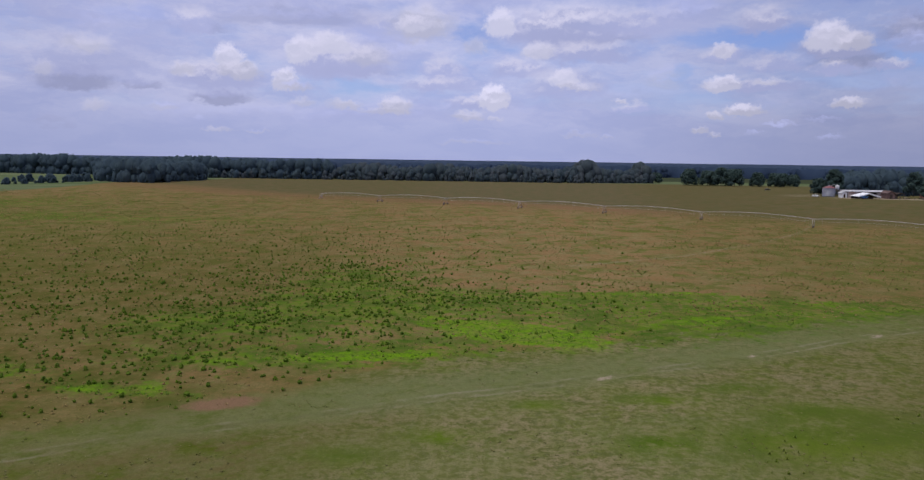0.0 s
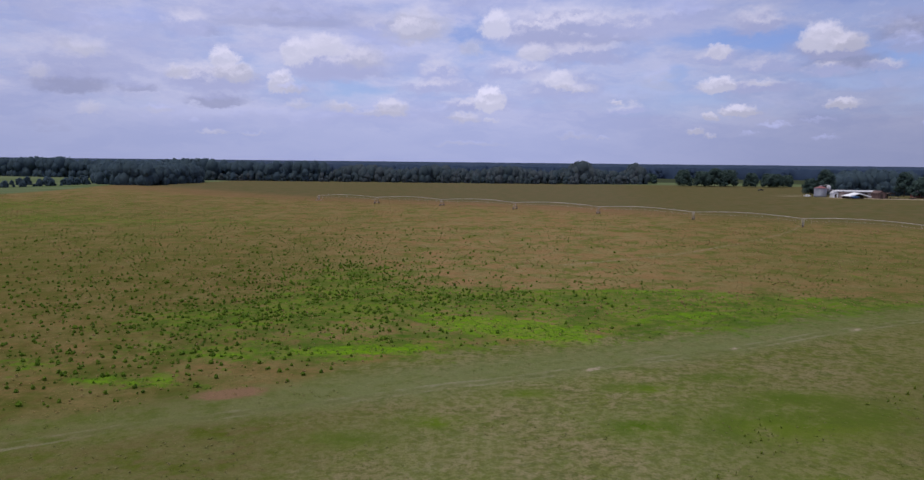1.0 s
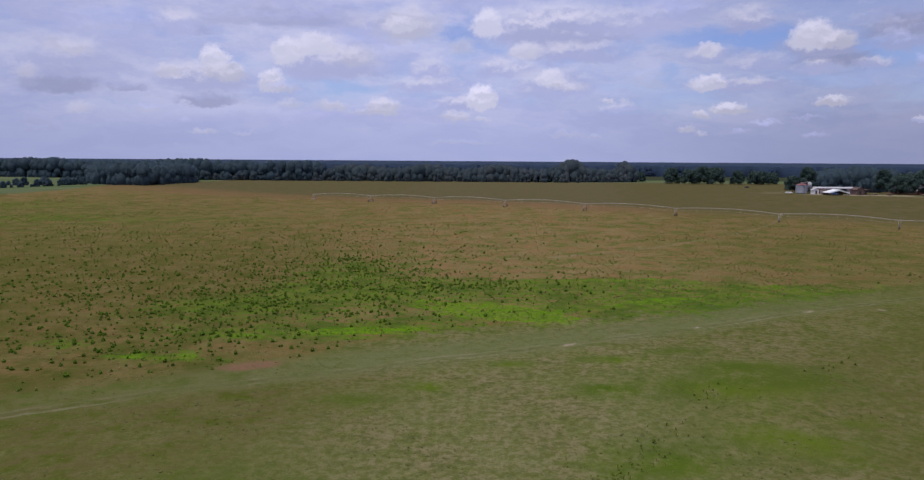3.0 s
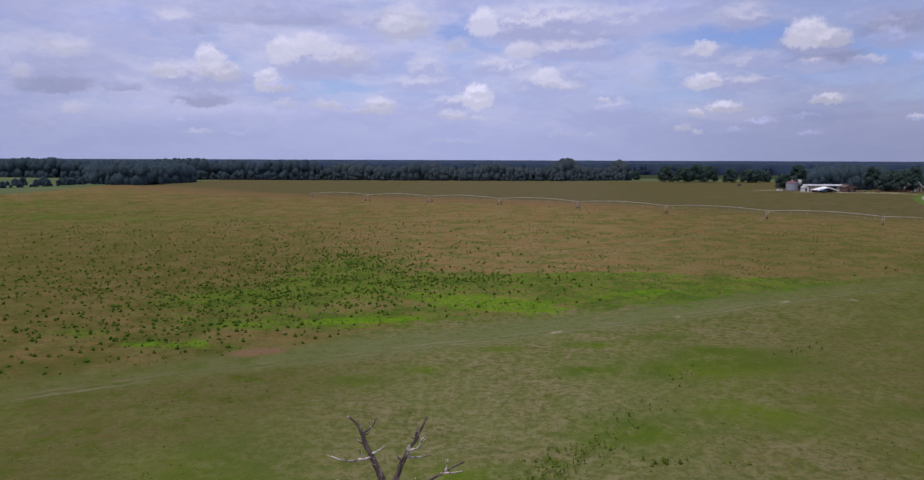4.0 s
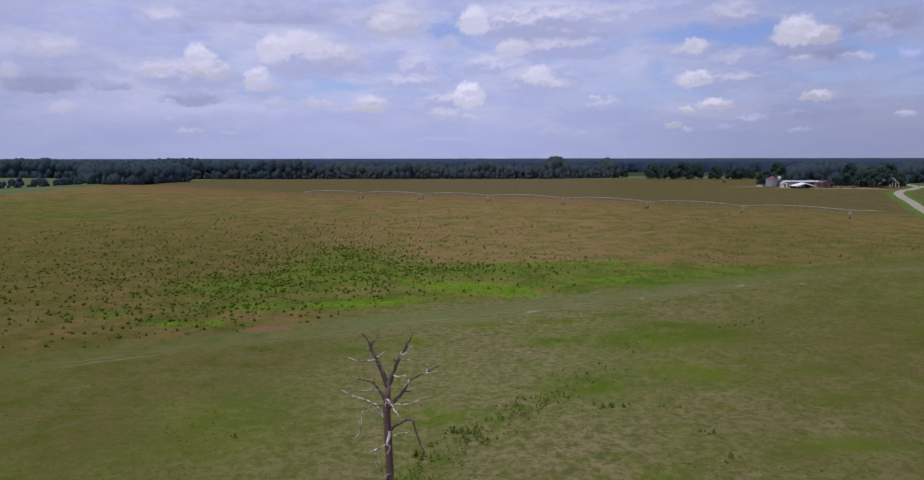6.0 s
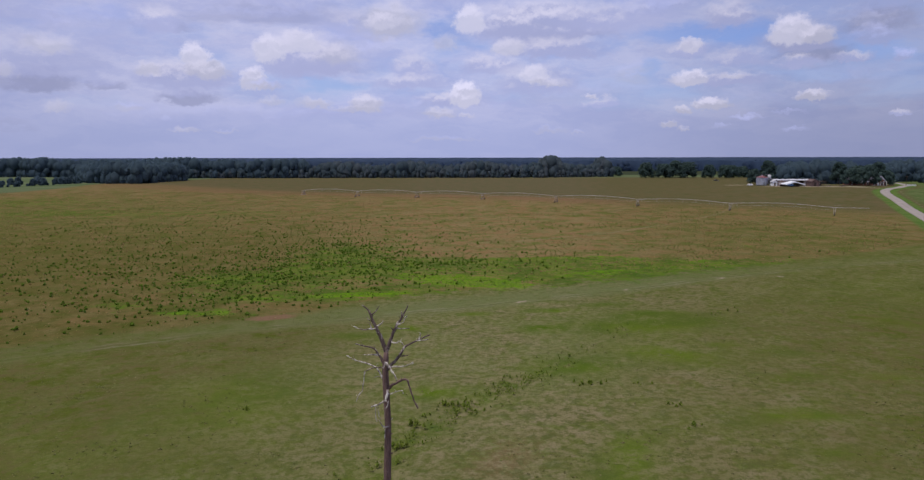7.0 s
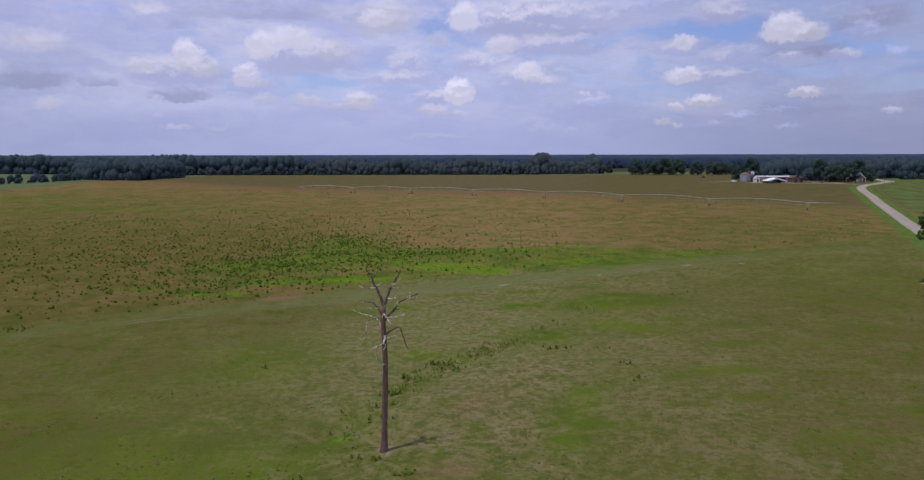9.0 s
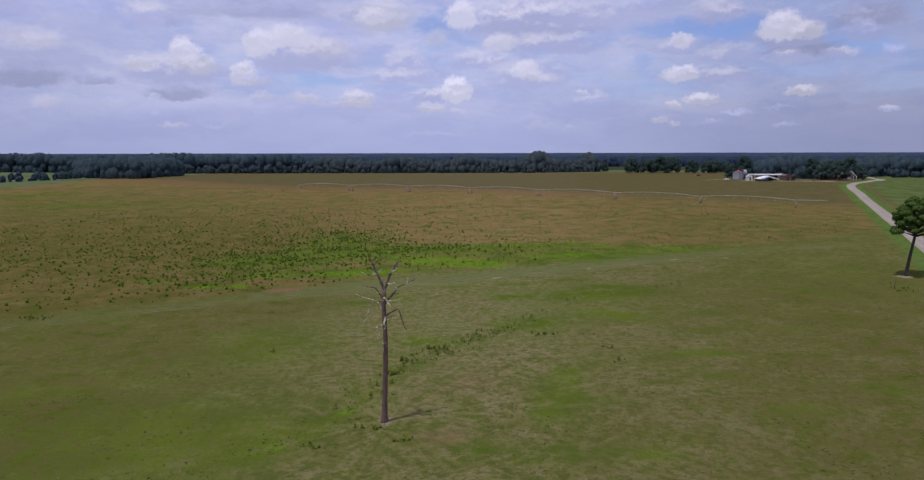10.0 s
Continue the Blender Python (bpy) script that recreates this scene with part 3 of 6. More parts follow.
# ---- mesh helpers ----
def mesh_of(name, verts, faces, material, smooth=False, tint=None):
    """A mesh from an n x 3 array and an array of faces that all have as many corners."""
    verts, faces = np.asarray(verts, dtype=np.float32), np.asarray(faces, dtype=np.int32)
    me = bpy.data.meshes.new(name)
    me.vertices.add(len(verts)); me.vertices.foreach_set("co", verts.ravel())
    k = faces.shape[1]
    me.loops.add(faces.size); me.loops.foreach_set("vertex_index", faces.ravel())
    me.polygons.add(len(faces)); me.polygons.foreach_set("loop_start", np.arange(0, faces.size, k, dtype=np.int32))
    me.update(calc_edges=True)
    me.polygons.foreach_set("use_smooth", np.full(len(faces), smooth))
    if tint is not None:
        me.attributes.new("tint", "FLOAT", "POINT").data.foreach_set("value", np.asarray(tint, dtype=np.float32))
    me.materials.append(material)
    return me


def part(name, bm, material, parent, label=""):
    """A bmesh as one mesh object under a thing or a part."""
    me = bpy.data.meshes.new(name)
    bmesh.ops.recalc_face_normals(bm, faces=bm.faces[:])
    bm.to_mesh(me); bm.free()
    me.materials.append(material)
    ob = new(name, me)
    ob.parent = parent
    return tagged(ob, label)


def sub(name, me, parent, label=""):
    ob = new(name, me)
    ob.parent = parent
    return tagged(ob, label)


def thing(name, m, label, category, group="", kind=""):
    ob = new(name)
    ob.matrix_world = m
    ob.empty_display_size = 0.5
    return tagged(ob, label, category, group, kind)


def box(size, at=(0, 0, 0), bev=0.0, bm=None):
    """A box by its size and the middle of its base."""
    fresh = bmesh.new()
    bmesh.ops.create_cube(fresh, size=1, matrix=Matrix.Translation((at[0], at[1], at[2] + size[2] / 2)) @ Matrix.Diagonal((*size, 1)))
    if bev:
        bmesh.ops.bevel(fresh, geom=fresh.edges[:], offset=bev, segments=2, affect="EDGES")
    return merge(bm, fresh)


def merge(bm, fresh):
    if bm is None:
        return fresh
    me = bpy.data.meshes.new("join")
    fresh.to_mesh(me); fresh.free()
    bm.from_mesh(me)
    bpy.data.meshes.remove(me)
    return bm


def tube(points, radii, sides=8, bm=None, wobble=0.0):
    """A tapered tube along points, closed at both ends."""
    b = bmesh.new()
    pts = [Vector(p) for p in points]
    rings = []
    for i, p in enumerate(pts):
        d = (pts[min(i + 1, len(pts) - 1)] - pts[max(i - 1, 0)]).normalized()
        u = d.orthogonal().normalized() if i == 0 else (u - d * u.dot(d)).normalized()
        v = d.cross(u)
        rings.append([b.verts.new(p + (u * math.cos(t) + v * math.sin(t)) * radii[i] * (1 + wobble * noise.noise(p * 3 + Vector((t, 0, 0))))) for t in (2 * math.pi * k / sides for k in range(sides))])
    for r, s in zip(rings, rings[1:]):
        for k in range(sides):
            f = b.faces.new((r[k], r[(k + 1) % sides], s[(k + 1) % sides], s[k]))
            f.smooth = True
    b.faces.new(rings[0][::-1]); b.faces.new(rings[-1])
    return merge(bm, b)


def prism(outline, length, at=(0, 0, 0), bm=None):
    """An outline in x and z pushed along y, centred on at."""
    b = bmesh.new()
    fr = [b.verts.new((x + at[0], at[1] - length / 2, z + at[2])) for x, z in outline]
    bk = [b.verts.new((x + at[0], at[1] + length / 2, z + at[2])) for x, z in outline]
    b.faces.new(fr); b.faces.new(bk[::-1])
    for k in range(len(fr)):
        j = (k + 1) % len(fr)
        b.faces.new((fr[k], bk[k], bk[j], fr[j]))
    return merge(bm, b)


def quads_at(centres, normals, size, rng, aspect=1.0):
    """Leaf clumps: a bent four-cornered blade at each centre."""
    n = len(centres)
    ref = rng.normal(size=(n, 3))
    u = np.cross(normals, ref); u /= np.linalg.norm(u, axis=1, keepdims=True) + 1e-9
    v = np.cross(normals, u); v /= np.linalg.norm(v, axis=1, keepdims=True) + 1e-9
    s = (size * rng.uniform(0.6, 1.3, (n, 1))) / 2
    k = rng.uniform(0.7, 1.3, (n, 4, 1))
    corners = np.stack([u * s, v * s * aspect, -u * s, -v * s * aspect], axis=1) * k
    verts = (centres[:, None, :] + corners).reshape(-1, 3)
    return verts, np.arange(4 * n).reshape(-1, 4)


def crown_points(rng, lumps, per):
    """Points and normals on a heap of lumps, each (x, y, z, r, flatness)."""
    cs, ns = [], []
    for x, y, z, r, f in lumps:
        d = rng.normal(size=(per, 3)); d /= np.linalg.norm(d, axis=1, keepdims=True)
        rad = r * rng.uniform(0.55, 1.05, (per, 1))
        cs.append(np.array([x, y, z]) + d * rad * np.array([1, 1, f]))
        nn = d + rng.normal(size=(per, 3)) * 0.45 + np.array([0, 0, 0.35])
        ns.append(nn / np.linalg.norm(nn, axis=1, keepdims=True))
    return np.concatenate(cs), np.concatenate(ns)


# ---- terrain ----
def rise(x, y):
    """The land's height: a low rise under the farm, one by the wood's corner, a gentle swell across the field."""
    r = ((x - 262) / 108) ** 2 + ((y - 432) / 118) ** 2
    q = ((x + 260) / 130) ** 2 + ((y - 540) / 120) ** 2
    return 4.55 * np.exp(-r * r) + 4.4 * np.exp(-q) + 3.1 * np.exp(-((x - 25) / 190) ** 2 - ((y - 345) / 140) ** 2)


def polyline_distance(x, y, pts):
    """Signed distance to a line of points, positive to its left."""
    best = np.full(x.shape, 1e9)
    sign = np.ones(x.shape)
    for (ax, ay), (bx, by) in zip(pts, pts[1:]):
        ux, uy = bx - ax, by - ay
        t = np.clip(((x - ax) * ux + (y - ay) * uy) / (ux * ux + uy * uy), 0, 1)
        ex, ey = x - ax - t * ux, y - ay - t * uy
        d = np.hypot(ex, ey)
        s = np.sign(ux * (y - ay) - uy * (x - ax))
        near = d < best
        best = np.where(near, d, best); sign = np.where(near, s, sign)
    return best * sign


def curve_points(pts, step):
    """Points at an even step along a smooth curve through pts."""
    res = []
    P = [Vector((*p, 0)) for p in pts]
    for i in range(len(P) - 1):
        p0, p1, p2, p3 = P[max(i - 1, 0)], P[i], P[i + 1], P[min(i + 2, len(P) - 1)]
        k = max(2, int((p2 - p1).length / step))
        for j in range(k):
            t = j / k
            q = 0.5 * ((2 * p1) + (p2 - p0) * t + (2 * p0 - 5 * p1 + 4 * p2 - p3) * t * t + (3 * p1 - p0 - 3 * p2 + p3) * t ** 3)
            res.append((q.x, q.y))
    res.append((P[-1].x, P[-1].y))
    return res


FIELD_EDGE = [(-400, -170), (-150, -10), (-63, 46), (-45, 57), (-29, 64), (-21, 69), (-17, 76), (-8, 83), (1, 88.6), (15, 91.5), (25, 99), (40, 106), (58, 113.6), (82, 124), (107, 137), (150, 164)]
TRACK = curve_points([(-300, -120), (-120, -5), (-63, 37), (-41, 52), (-21, 62), (-3, 70.6), (16, 79.6), (37, 90), (61, 103.8), (90, 117), (120, 128)], 6)
WHEEL = curve_points([(141, 304), (122, 266), (100, 234), (75, 207), (52, 185), (20, 165)], 8)
ROADLINE = curve_points([(-80, -300), (40, -68), (91.6, 33), (129, 105.5), (141.6, 131), (158.4, 165), (173.2, 196), (212.3, 276), (231.8, 318), (241.5, 342), (253.5, 366), (266, 385), (280.5, 404), (296, 421), (340, 482), (392, 566), (440, 680)], 4)
DRIVE = [(244, 437), (262, 436), (272, 430), (283, 406)]
PATH_SIDE = curve_points([(275, 384), (262, 364), (248, 335), (234, 303.5), (212, 257.5), (199, 230)], 8)
DITCH = [(-24, -25), (-13, -9.7), (-9.4, -4.2), (-4.6, 4.1), (-2, 12), (0.7, 18.4), (5, 24.9), (11.9, 34), (16, 40), (32, 61.7)]


def blob(x, y, cx, cy, rx, ry, turn=0.0):
    c, s = math.cos(radians(turn)), math.sin(radians(turn))
    u, v = (x - cx) * c + (y - cy) * s, -(x - cx) * s + (y - cy) * c
    return np.exp(-((u / rx) ** 2 + (v / ry) ** 2))


def lush_at(x, y):
    f = 0.85 * blob(x, y, -28, 143, 17, 24) + 0.85 * blob(x, y, -20, 114, 23, 15) + 0.65 * blob(x, y, -45, 101, 16, 11) + 1.35 * blob(x, y, 13, 124, 25, 10, 3) + 0.9 * blob(x, y, 40, 131, 16, 5)
    f += 1.2 * blob(x, y, 34, 108, 26, 11, 14) + 1.15 * blob(x, y, 62, 122, 20, 8, 14) + 1.0 * blob(x, y, -14, 87, 17, 6, 10) + 0.75 * blob(x, y, -40, 70, 14, 3.5, -8) + 0.6 * blob(x, y, -58, 76, 8, 3) + 0.55 * blob(x, y, -36, 82, 12, 5)
    f += 0.7 * blob(x, y, -255, 345, 80, 60) + 0.55 * blob(x, y, -185, 268, 40, 30) + 0.6 * blob(x, y, -110, 262, 60, 14) + 0.4 * blob(x, y, 36, 160, 26, 5) + 0.4 * blob(x, y, 96, 160, 30, 12) + 0.42 * blob(x, y, 60, 200, 40, 8) + 0.35 * blob(x, y, 90, 128, 20, 5, 22)
    f += 0.3 * blob(x, y, -30, 96, 44, 22, 15) + 0.42 * np.exp(-(polyline_distance(x, y, DITCH) / 2.2) ** 2) * np.clip((y - 6) / 10, 0, 1) * np.clip((52 - y) / 20, 0, 1)
    return np.minimum(f, 1.15)


def lime_at(x, y):
    f = 1.7 * blob(x, y, 5, 100, 15, 6.5, -24) + 0.38 * blob(x, y, 32, 108, 20, 6, 14) + 0.5 * blob(x, y, -14, 86, 14, 4, 10) + 0.8 * blob(x, y, -20, 84, 7, 2) + 0.7 * blob(x, y, -12, 86, 6, 2) + 0.75 * blob(x, y, -40, 70, 9, 2.4, 3) + 0.6 * blob(x, y, -35, 82, 6, 1.6)
    f += 0.7 * blob(x, y, -57, 76, 6, 2.2) + 0.65 * blob(x, y, 40, 134, 12, 2.5) + 0.65 * blob(x, y, 62, 127, 9, 2.5) + 0.6 * blob(x, y, 24, 132, 12, 3) + 0.55 * blob(x, y, 38, 112, 10, 3, 25)
    f += 1.1 * blob(x, y, -4.6, 3.4, 2.0, 0.9, 45) + 0.9 * blob(x, y, 1.4, 1.0, 0.8, 0.6) + 1.0 * blob(x, y, -9.9, -5.6, 3, 0.9, 42) + 0.3 * blob(x, y, 34, 45, 6, 3)
    return np.minimum(f, 1.3)


def grown(lo, hi, step, near_lo, near_hi, lim_lo, lim_hi):
    """Coordinates at an even step in the middle that widen outwards, slowly at first."""
    core = list(np.arange(lo, hi + step / 2, step))
    s, v, right = step, core[-1], []
    while v < lim_hi:
        s *= 1.011 if v < near_hi else 1.09
        v += s; right.append(v)
    s, v, left = step, core[0], []
    while v > lim_lo:
        s *= 1.011 if v > near_lo else 1.09
        v -= s; left.append(v)
    return np.array(left[::-1] + core + right)


def build_ground():
    xs, ys = grown(-90, 150, 1.5, -440, 460, -4700, 4700), grown(-28, 160, 1.5, -60, 600, -2500, 4800)
    X, Y = np.meshgrid(xs, ys)
    x, y = X.ravel(), Y.ravel()
    z = rise(x, y)
    dd = np.abs(polyline_distance(x, y, DITCH))
    z -= 0.3 * np.exp(-(dd / 2.2) ** 2) * np.clip((58 - y) / 20, 0, 1)
    near = np.where((np.abs(x) < 170) & (y < 220) & (y > -60))[0]
    for i in near:
        z[i] += 0.16 * noise.noise((x[i] * 0.11, y[i] * 0.11, 0)) + 0.07 * noise.noise((x[i] * 0.45, y[i] * 0.45, 3))
    dr = polyline_distance(x, y, ROADLINE)
    z += 0.25 * np.exp(-(dr / 6) ** 4)
    nx, ny = len(xs), len(ys)
    i = (np.arange(ny - 1)[:, None] * nx + np.arange(nx - 1)[None, :]).ravel()
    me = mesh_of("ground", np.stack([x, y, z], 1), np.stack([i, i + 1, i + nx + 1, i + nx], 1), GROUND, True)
    edge = polyline_distance(x, y, FIELD_EDGE)
    track = polyline_distance(x, y, TRACK)
    fields = {
        "edge": np.clip(edge, -60, 60),
        "track": np.minimum(np.abs(track), 40),
        "band": np.clip(1.1 - np.abs((track - 3.0) / 6.5) ** 2, 0, 1) * np.clip((105 - x) / 60, 0.25, 1) * (1 - 0.65 * np.clip((-x - 12) / 30, 0, 1)),
        "far": np.clip((y + 0.53 * x - 340) / 50, 0, 1),
        "rust": np.exp(-((y + 0.53 * x - 356) / 24) ** 2) * np.clip((120 - x) / 60, 0, 1) * np.clip((x + 330) / 60, 0, 1),
        "hay": np.clip(np.maximum((y - 790) / 30, np.clip((-x - 296 - np.maximum(465 - y, 0) * 0.4) / 6, 0, 1) * np.clip((y - 380) / 40, 0, 1)), 0, 1),
        "lush": lush_at(x, y), "lime": lime_at(x, y),
        "bare": 0.7 * blob(x, y, 61, 103.5, 2.0, 0.9, 20) + 0.7 * blob(x, y, 75, 106, 1.8, 0.9) + 0.8 * blob(x, y, 15.7, 79, 1.8, 0.8, 25) + 0.7 * blob(x, y, 37, 90, 1.8, 0.6, 25) + 0.9 * blob(x, y, 103.8, 80, 2.2, 1.8) + 0.36 * np.exp(-(polyline_distance(x, y, WHEEL) / 1.8) ** 2) + 0.75 * blob(x, y, 222, 500, 22, 6, -15) + 1.0 * blob(x, y, 266, 436, 24, 5, 8) + 0.75 * blob(x, y, 232, 440, 24, 9) + 0.75 * blob(x, y, 206, 470, 12, 5, -8) + 0.47 * np.exp(-(polyline_distance(x, y, PATH_SIDE) / 0.8) ** 2) + 0.95 * np.exp(-(polyline_distance(x, y, DRIVE) / 2.2) ** 2) + 0.8 * blob(x, y, -0.2, -0.2, 1.3, 1.1),
        "red": 1.1 * blob(x, y, -27, 66.5, 4.4, 2.0, 20) + 0.5 * blob(x, y, 6, -4, 5, 3) + 0.45 * blob(x, y, 9, 13, 5, 9, -30) + 0.4 * blob(x, y, 30, 34, 5, 3),
        # sides and near ground darker: greener growth, plus lens falloff put into colour
        "growth_falloff": np.clip(1.15 * np.clip((-x - 2 - 0.05 * np.maximum(y, 0)) / 42, 0, 1) * np.clip(1.25 - np.abs(y - 70) / 190, 0.25, 1) + np.clip((x - 10 - 0.15 * np.maximum(y, 0)) / 46, 0, 1) * np.clip((120 - y) / 60, 0.5, 1) + 0.22 * np.clip((30 - y) / 40, 0, 1) + 0.9 * blob(x, y, -36, 50, 26, 13, 25), 0, 1),
        "verge": np.clip((8.4 - np.abs(dr)) / 3.6, 0, 1) * np.clip((y + 40) / 40, 0, 1),
        "meadow": np.clip((-dr - 7) / 6, 0, 1),
    }
    soft = 1.2 * blob(x, y, -27, -5, 20, 10, 15) + 0.6 * blob(x, y, -40, 6, 10, 7) + 0.35 * blob(x, y, -24, 20, 16, 8, 20) + 0.2 * blob(x, y, -52, 6, 34, 30, 15) + 0.7 * blob(x, y, -20, 31, 8, 9)
    # broad side blobs: greener growth, with lens falloff put into the colour too
    soft += 0.7 * blob(x, y, -120, 130, 66, 85) + 0.25 * blob(x, y, -64, 36, 34, 22, 20) + 0.7 * blob(x, y, -190, 260, 80, 80) + 0.6 * blob(x, y, 112, 172, 52, 50) + 0.5 * blob(x, y, 90, 80, 30, 30)
    # green tufted patches of the pasture
    for cx, cy, rx, ry, turn in ((20, 13, 6, 2.2, 62), (20.6, 5.7, 3, 2, 0), (16.8, 1.1, 2, 2.5, 0), (37, 22.8, 4.5, 1.7, 20), (43.2, 22.7, 3, 1.2, 0), (76, 62, 6, 2.6, -50), (49.3, 46.4, 3.5, 1.6, 0), (42, 50.6, 2.5, 1.4, 0), (46.2, 35.6, 3.5, 1.4, 0), (39.2, 13.7, 3, 1.4, 0), (43, 2.4, 3, 2.2, 0), (56.6, 8.8, 4, 2.4, 0), (56.6, 35.5, 3, 1.6, 0), (69, 42.3, 4, 2, 0), (33, 45, 7, 4, -20), (20, 40, 5, 4, 0), (18, -7.7, 4, 1.5, 0), (25, -7.7, 2.5, 1.2, 0), (9, -6.5, 2, 1.5, 0), (30, 60.5, 9, 5, 5), (36, 69, 6, 2.5, 0), (20, 71.6, 4, 1.6, 0), (6.4, 68.6, 2.5, 1.2, 0), (-11.7, 54.7, 4, 2, 0), (-3.4, 59.5, 3, 1.8, 0), (31, 76.7, 4, 1.4, 15), (42, 64, 6, 4, 0), (17, 59.6, 3, 2, 0), (1, 30, 3, 2, 0)):
        soft += 1.0 * blob(x, y, cx, cy, rx * 1.15, ry * 1.15, turn)
    soft += 0.3 * np.exp(-(polyline_distance(x, y, DITCH) / 2.6) ** 2) * np.clip((50 - y) / 20, 0, 1) + 0.55 * np.exp(-((edge - 4) / 6) ** 2) * np.clip((60 - x) / 40, 0, 1)
    fields["soft"] = np.minimum(soft, 1)
    fields["dry"] = np.minimum(blob(x, y, 4, 48, 42, 34, 25), 1)
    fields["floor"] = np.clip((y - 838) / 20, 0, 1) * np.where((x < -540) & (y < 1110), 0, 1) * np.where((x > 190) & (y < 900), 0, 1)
    for name, v in fields.items():
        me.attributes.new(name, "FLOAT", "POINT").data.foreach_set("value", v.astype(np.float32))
    return tagged(new("ground", me), "flat farmland of weedy field and pasture grass", "ground", kind="structure")


build_ground()


def height(x, y):
    dr = float(polyline_distance(np.array([x]), np.array([y]), ROADLINE)[0])
    return float(rise(np.float64(x), np.float64(y))) + 0.25 * math.exp(-(dr / 6) ** 4)


def build_road():
    pts = [p for p in ROADLINE]
    verts, faces, across = [], [], []
    offs = (-2.65, -2.45, -1.25, 0, 1.25, 2.45, 2.65)
    for i, (px, py) in enumerate(pts):
        a, b = pts[max(i - 1, 0)], pts[min(i + 1, len(pts) - 1)]
        l = math.hypot(b[0] - a[0], b[1] - a[1])
        nx, ny = -(b[1] - a[1]) / l, (b[0] - a[0]) / l
        for o in offs:
            crown = 0.16 - 0.025 * abs(o) - (0.25 if abs(o) > 2.6 else 0)
            verts.append((px + nx * o, py + ny * o, float(rise(np.float64(px), np.float64(py))) + 0.25 + crown))
            across.append(o)
    k = len(offs)
    for i in range(len(pts) - 1):
        for j in range(k - 1):
            faces.append((i * k + j, i * k + j + 1, (i + 1) * k + j + 1, (i + 1) * k + j))
    me = mesh_of("road", verts, faces, ROAD, True)
    me.attributes.new("across", "FLOAT", "POINT").data.foreach_set("value", np.array(across, dtype=np.float32))
    tagged(new("road", me), "narrow two-lane road of worn pale asphalt", "road", kind="structure")


build_road()


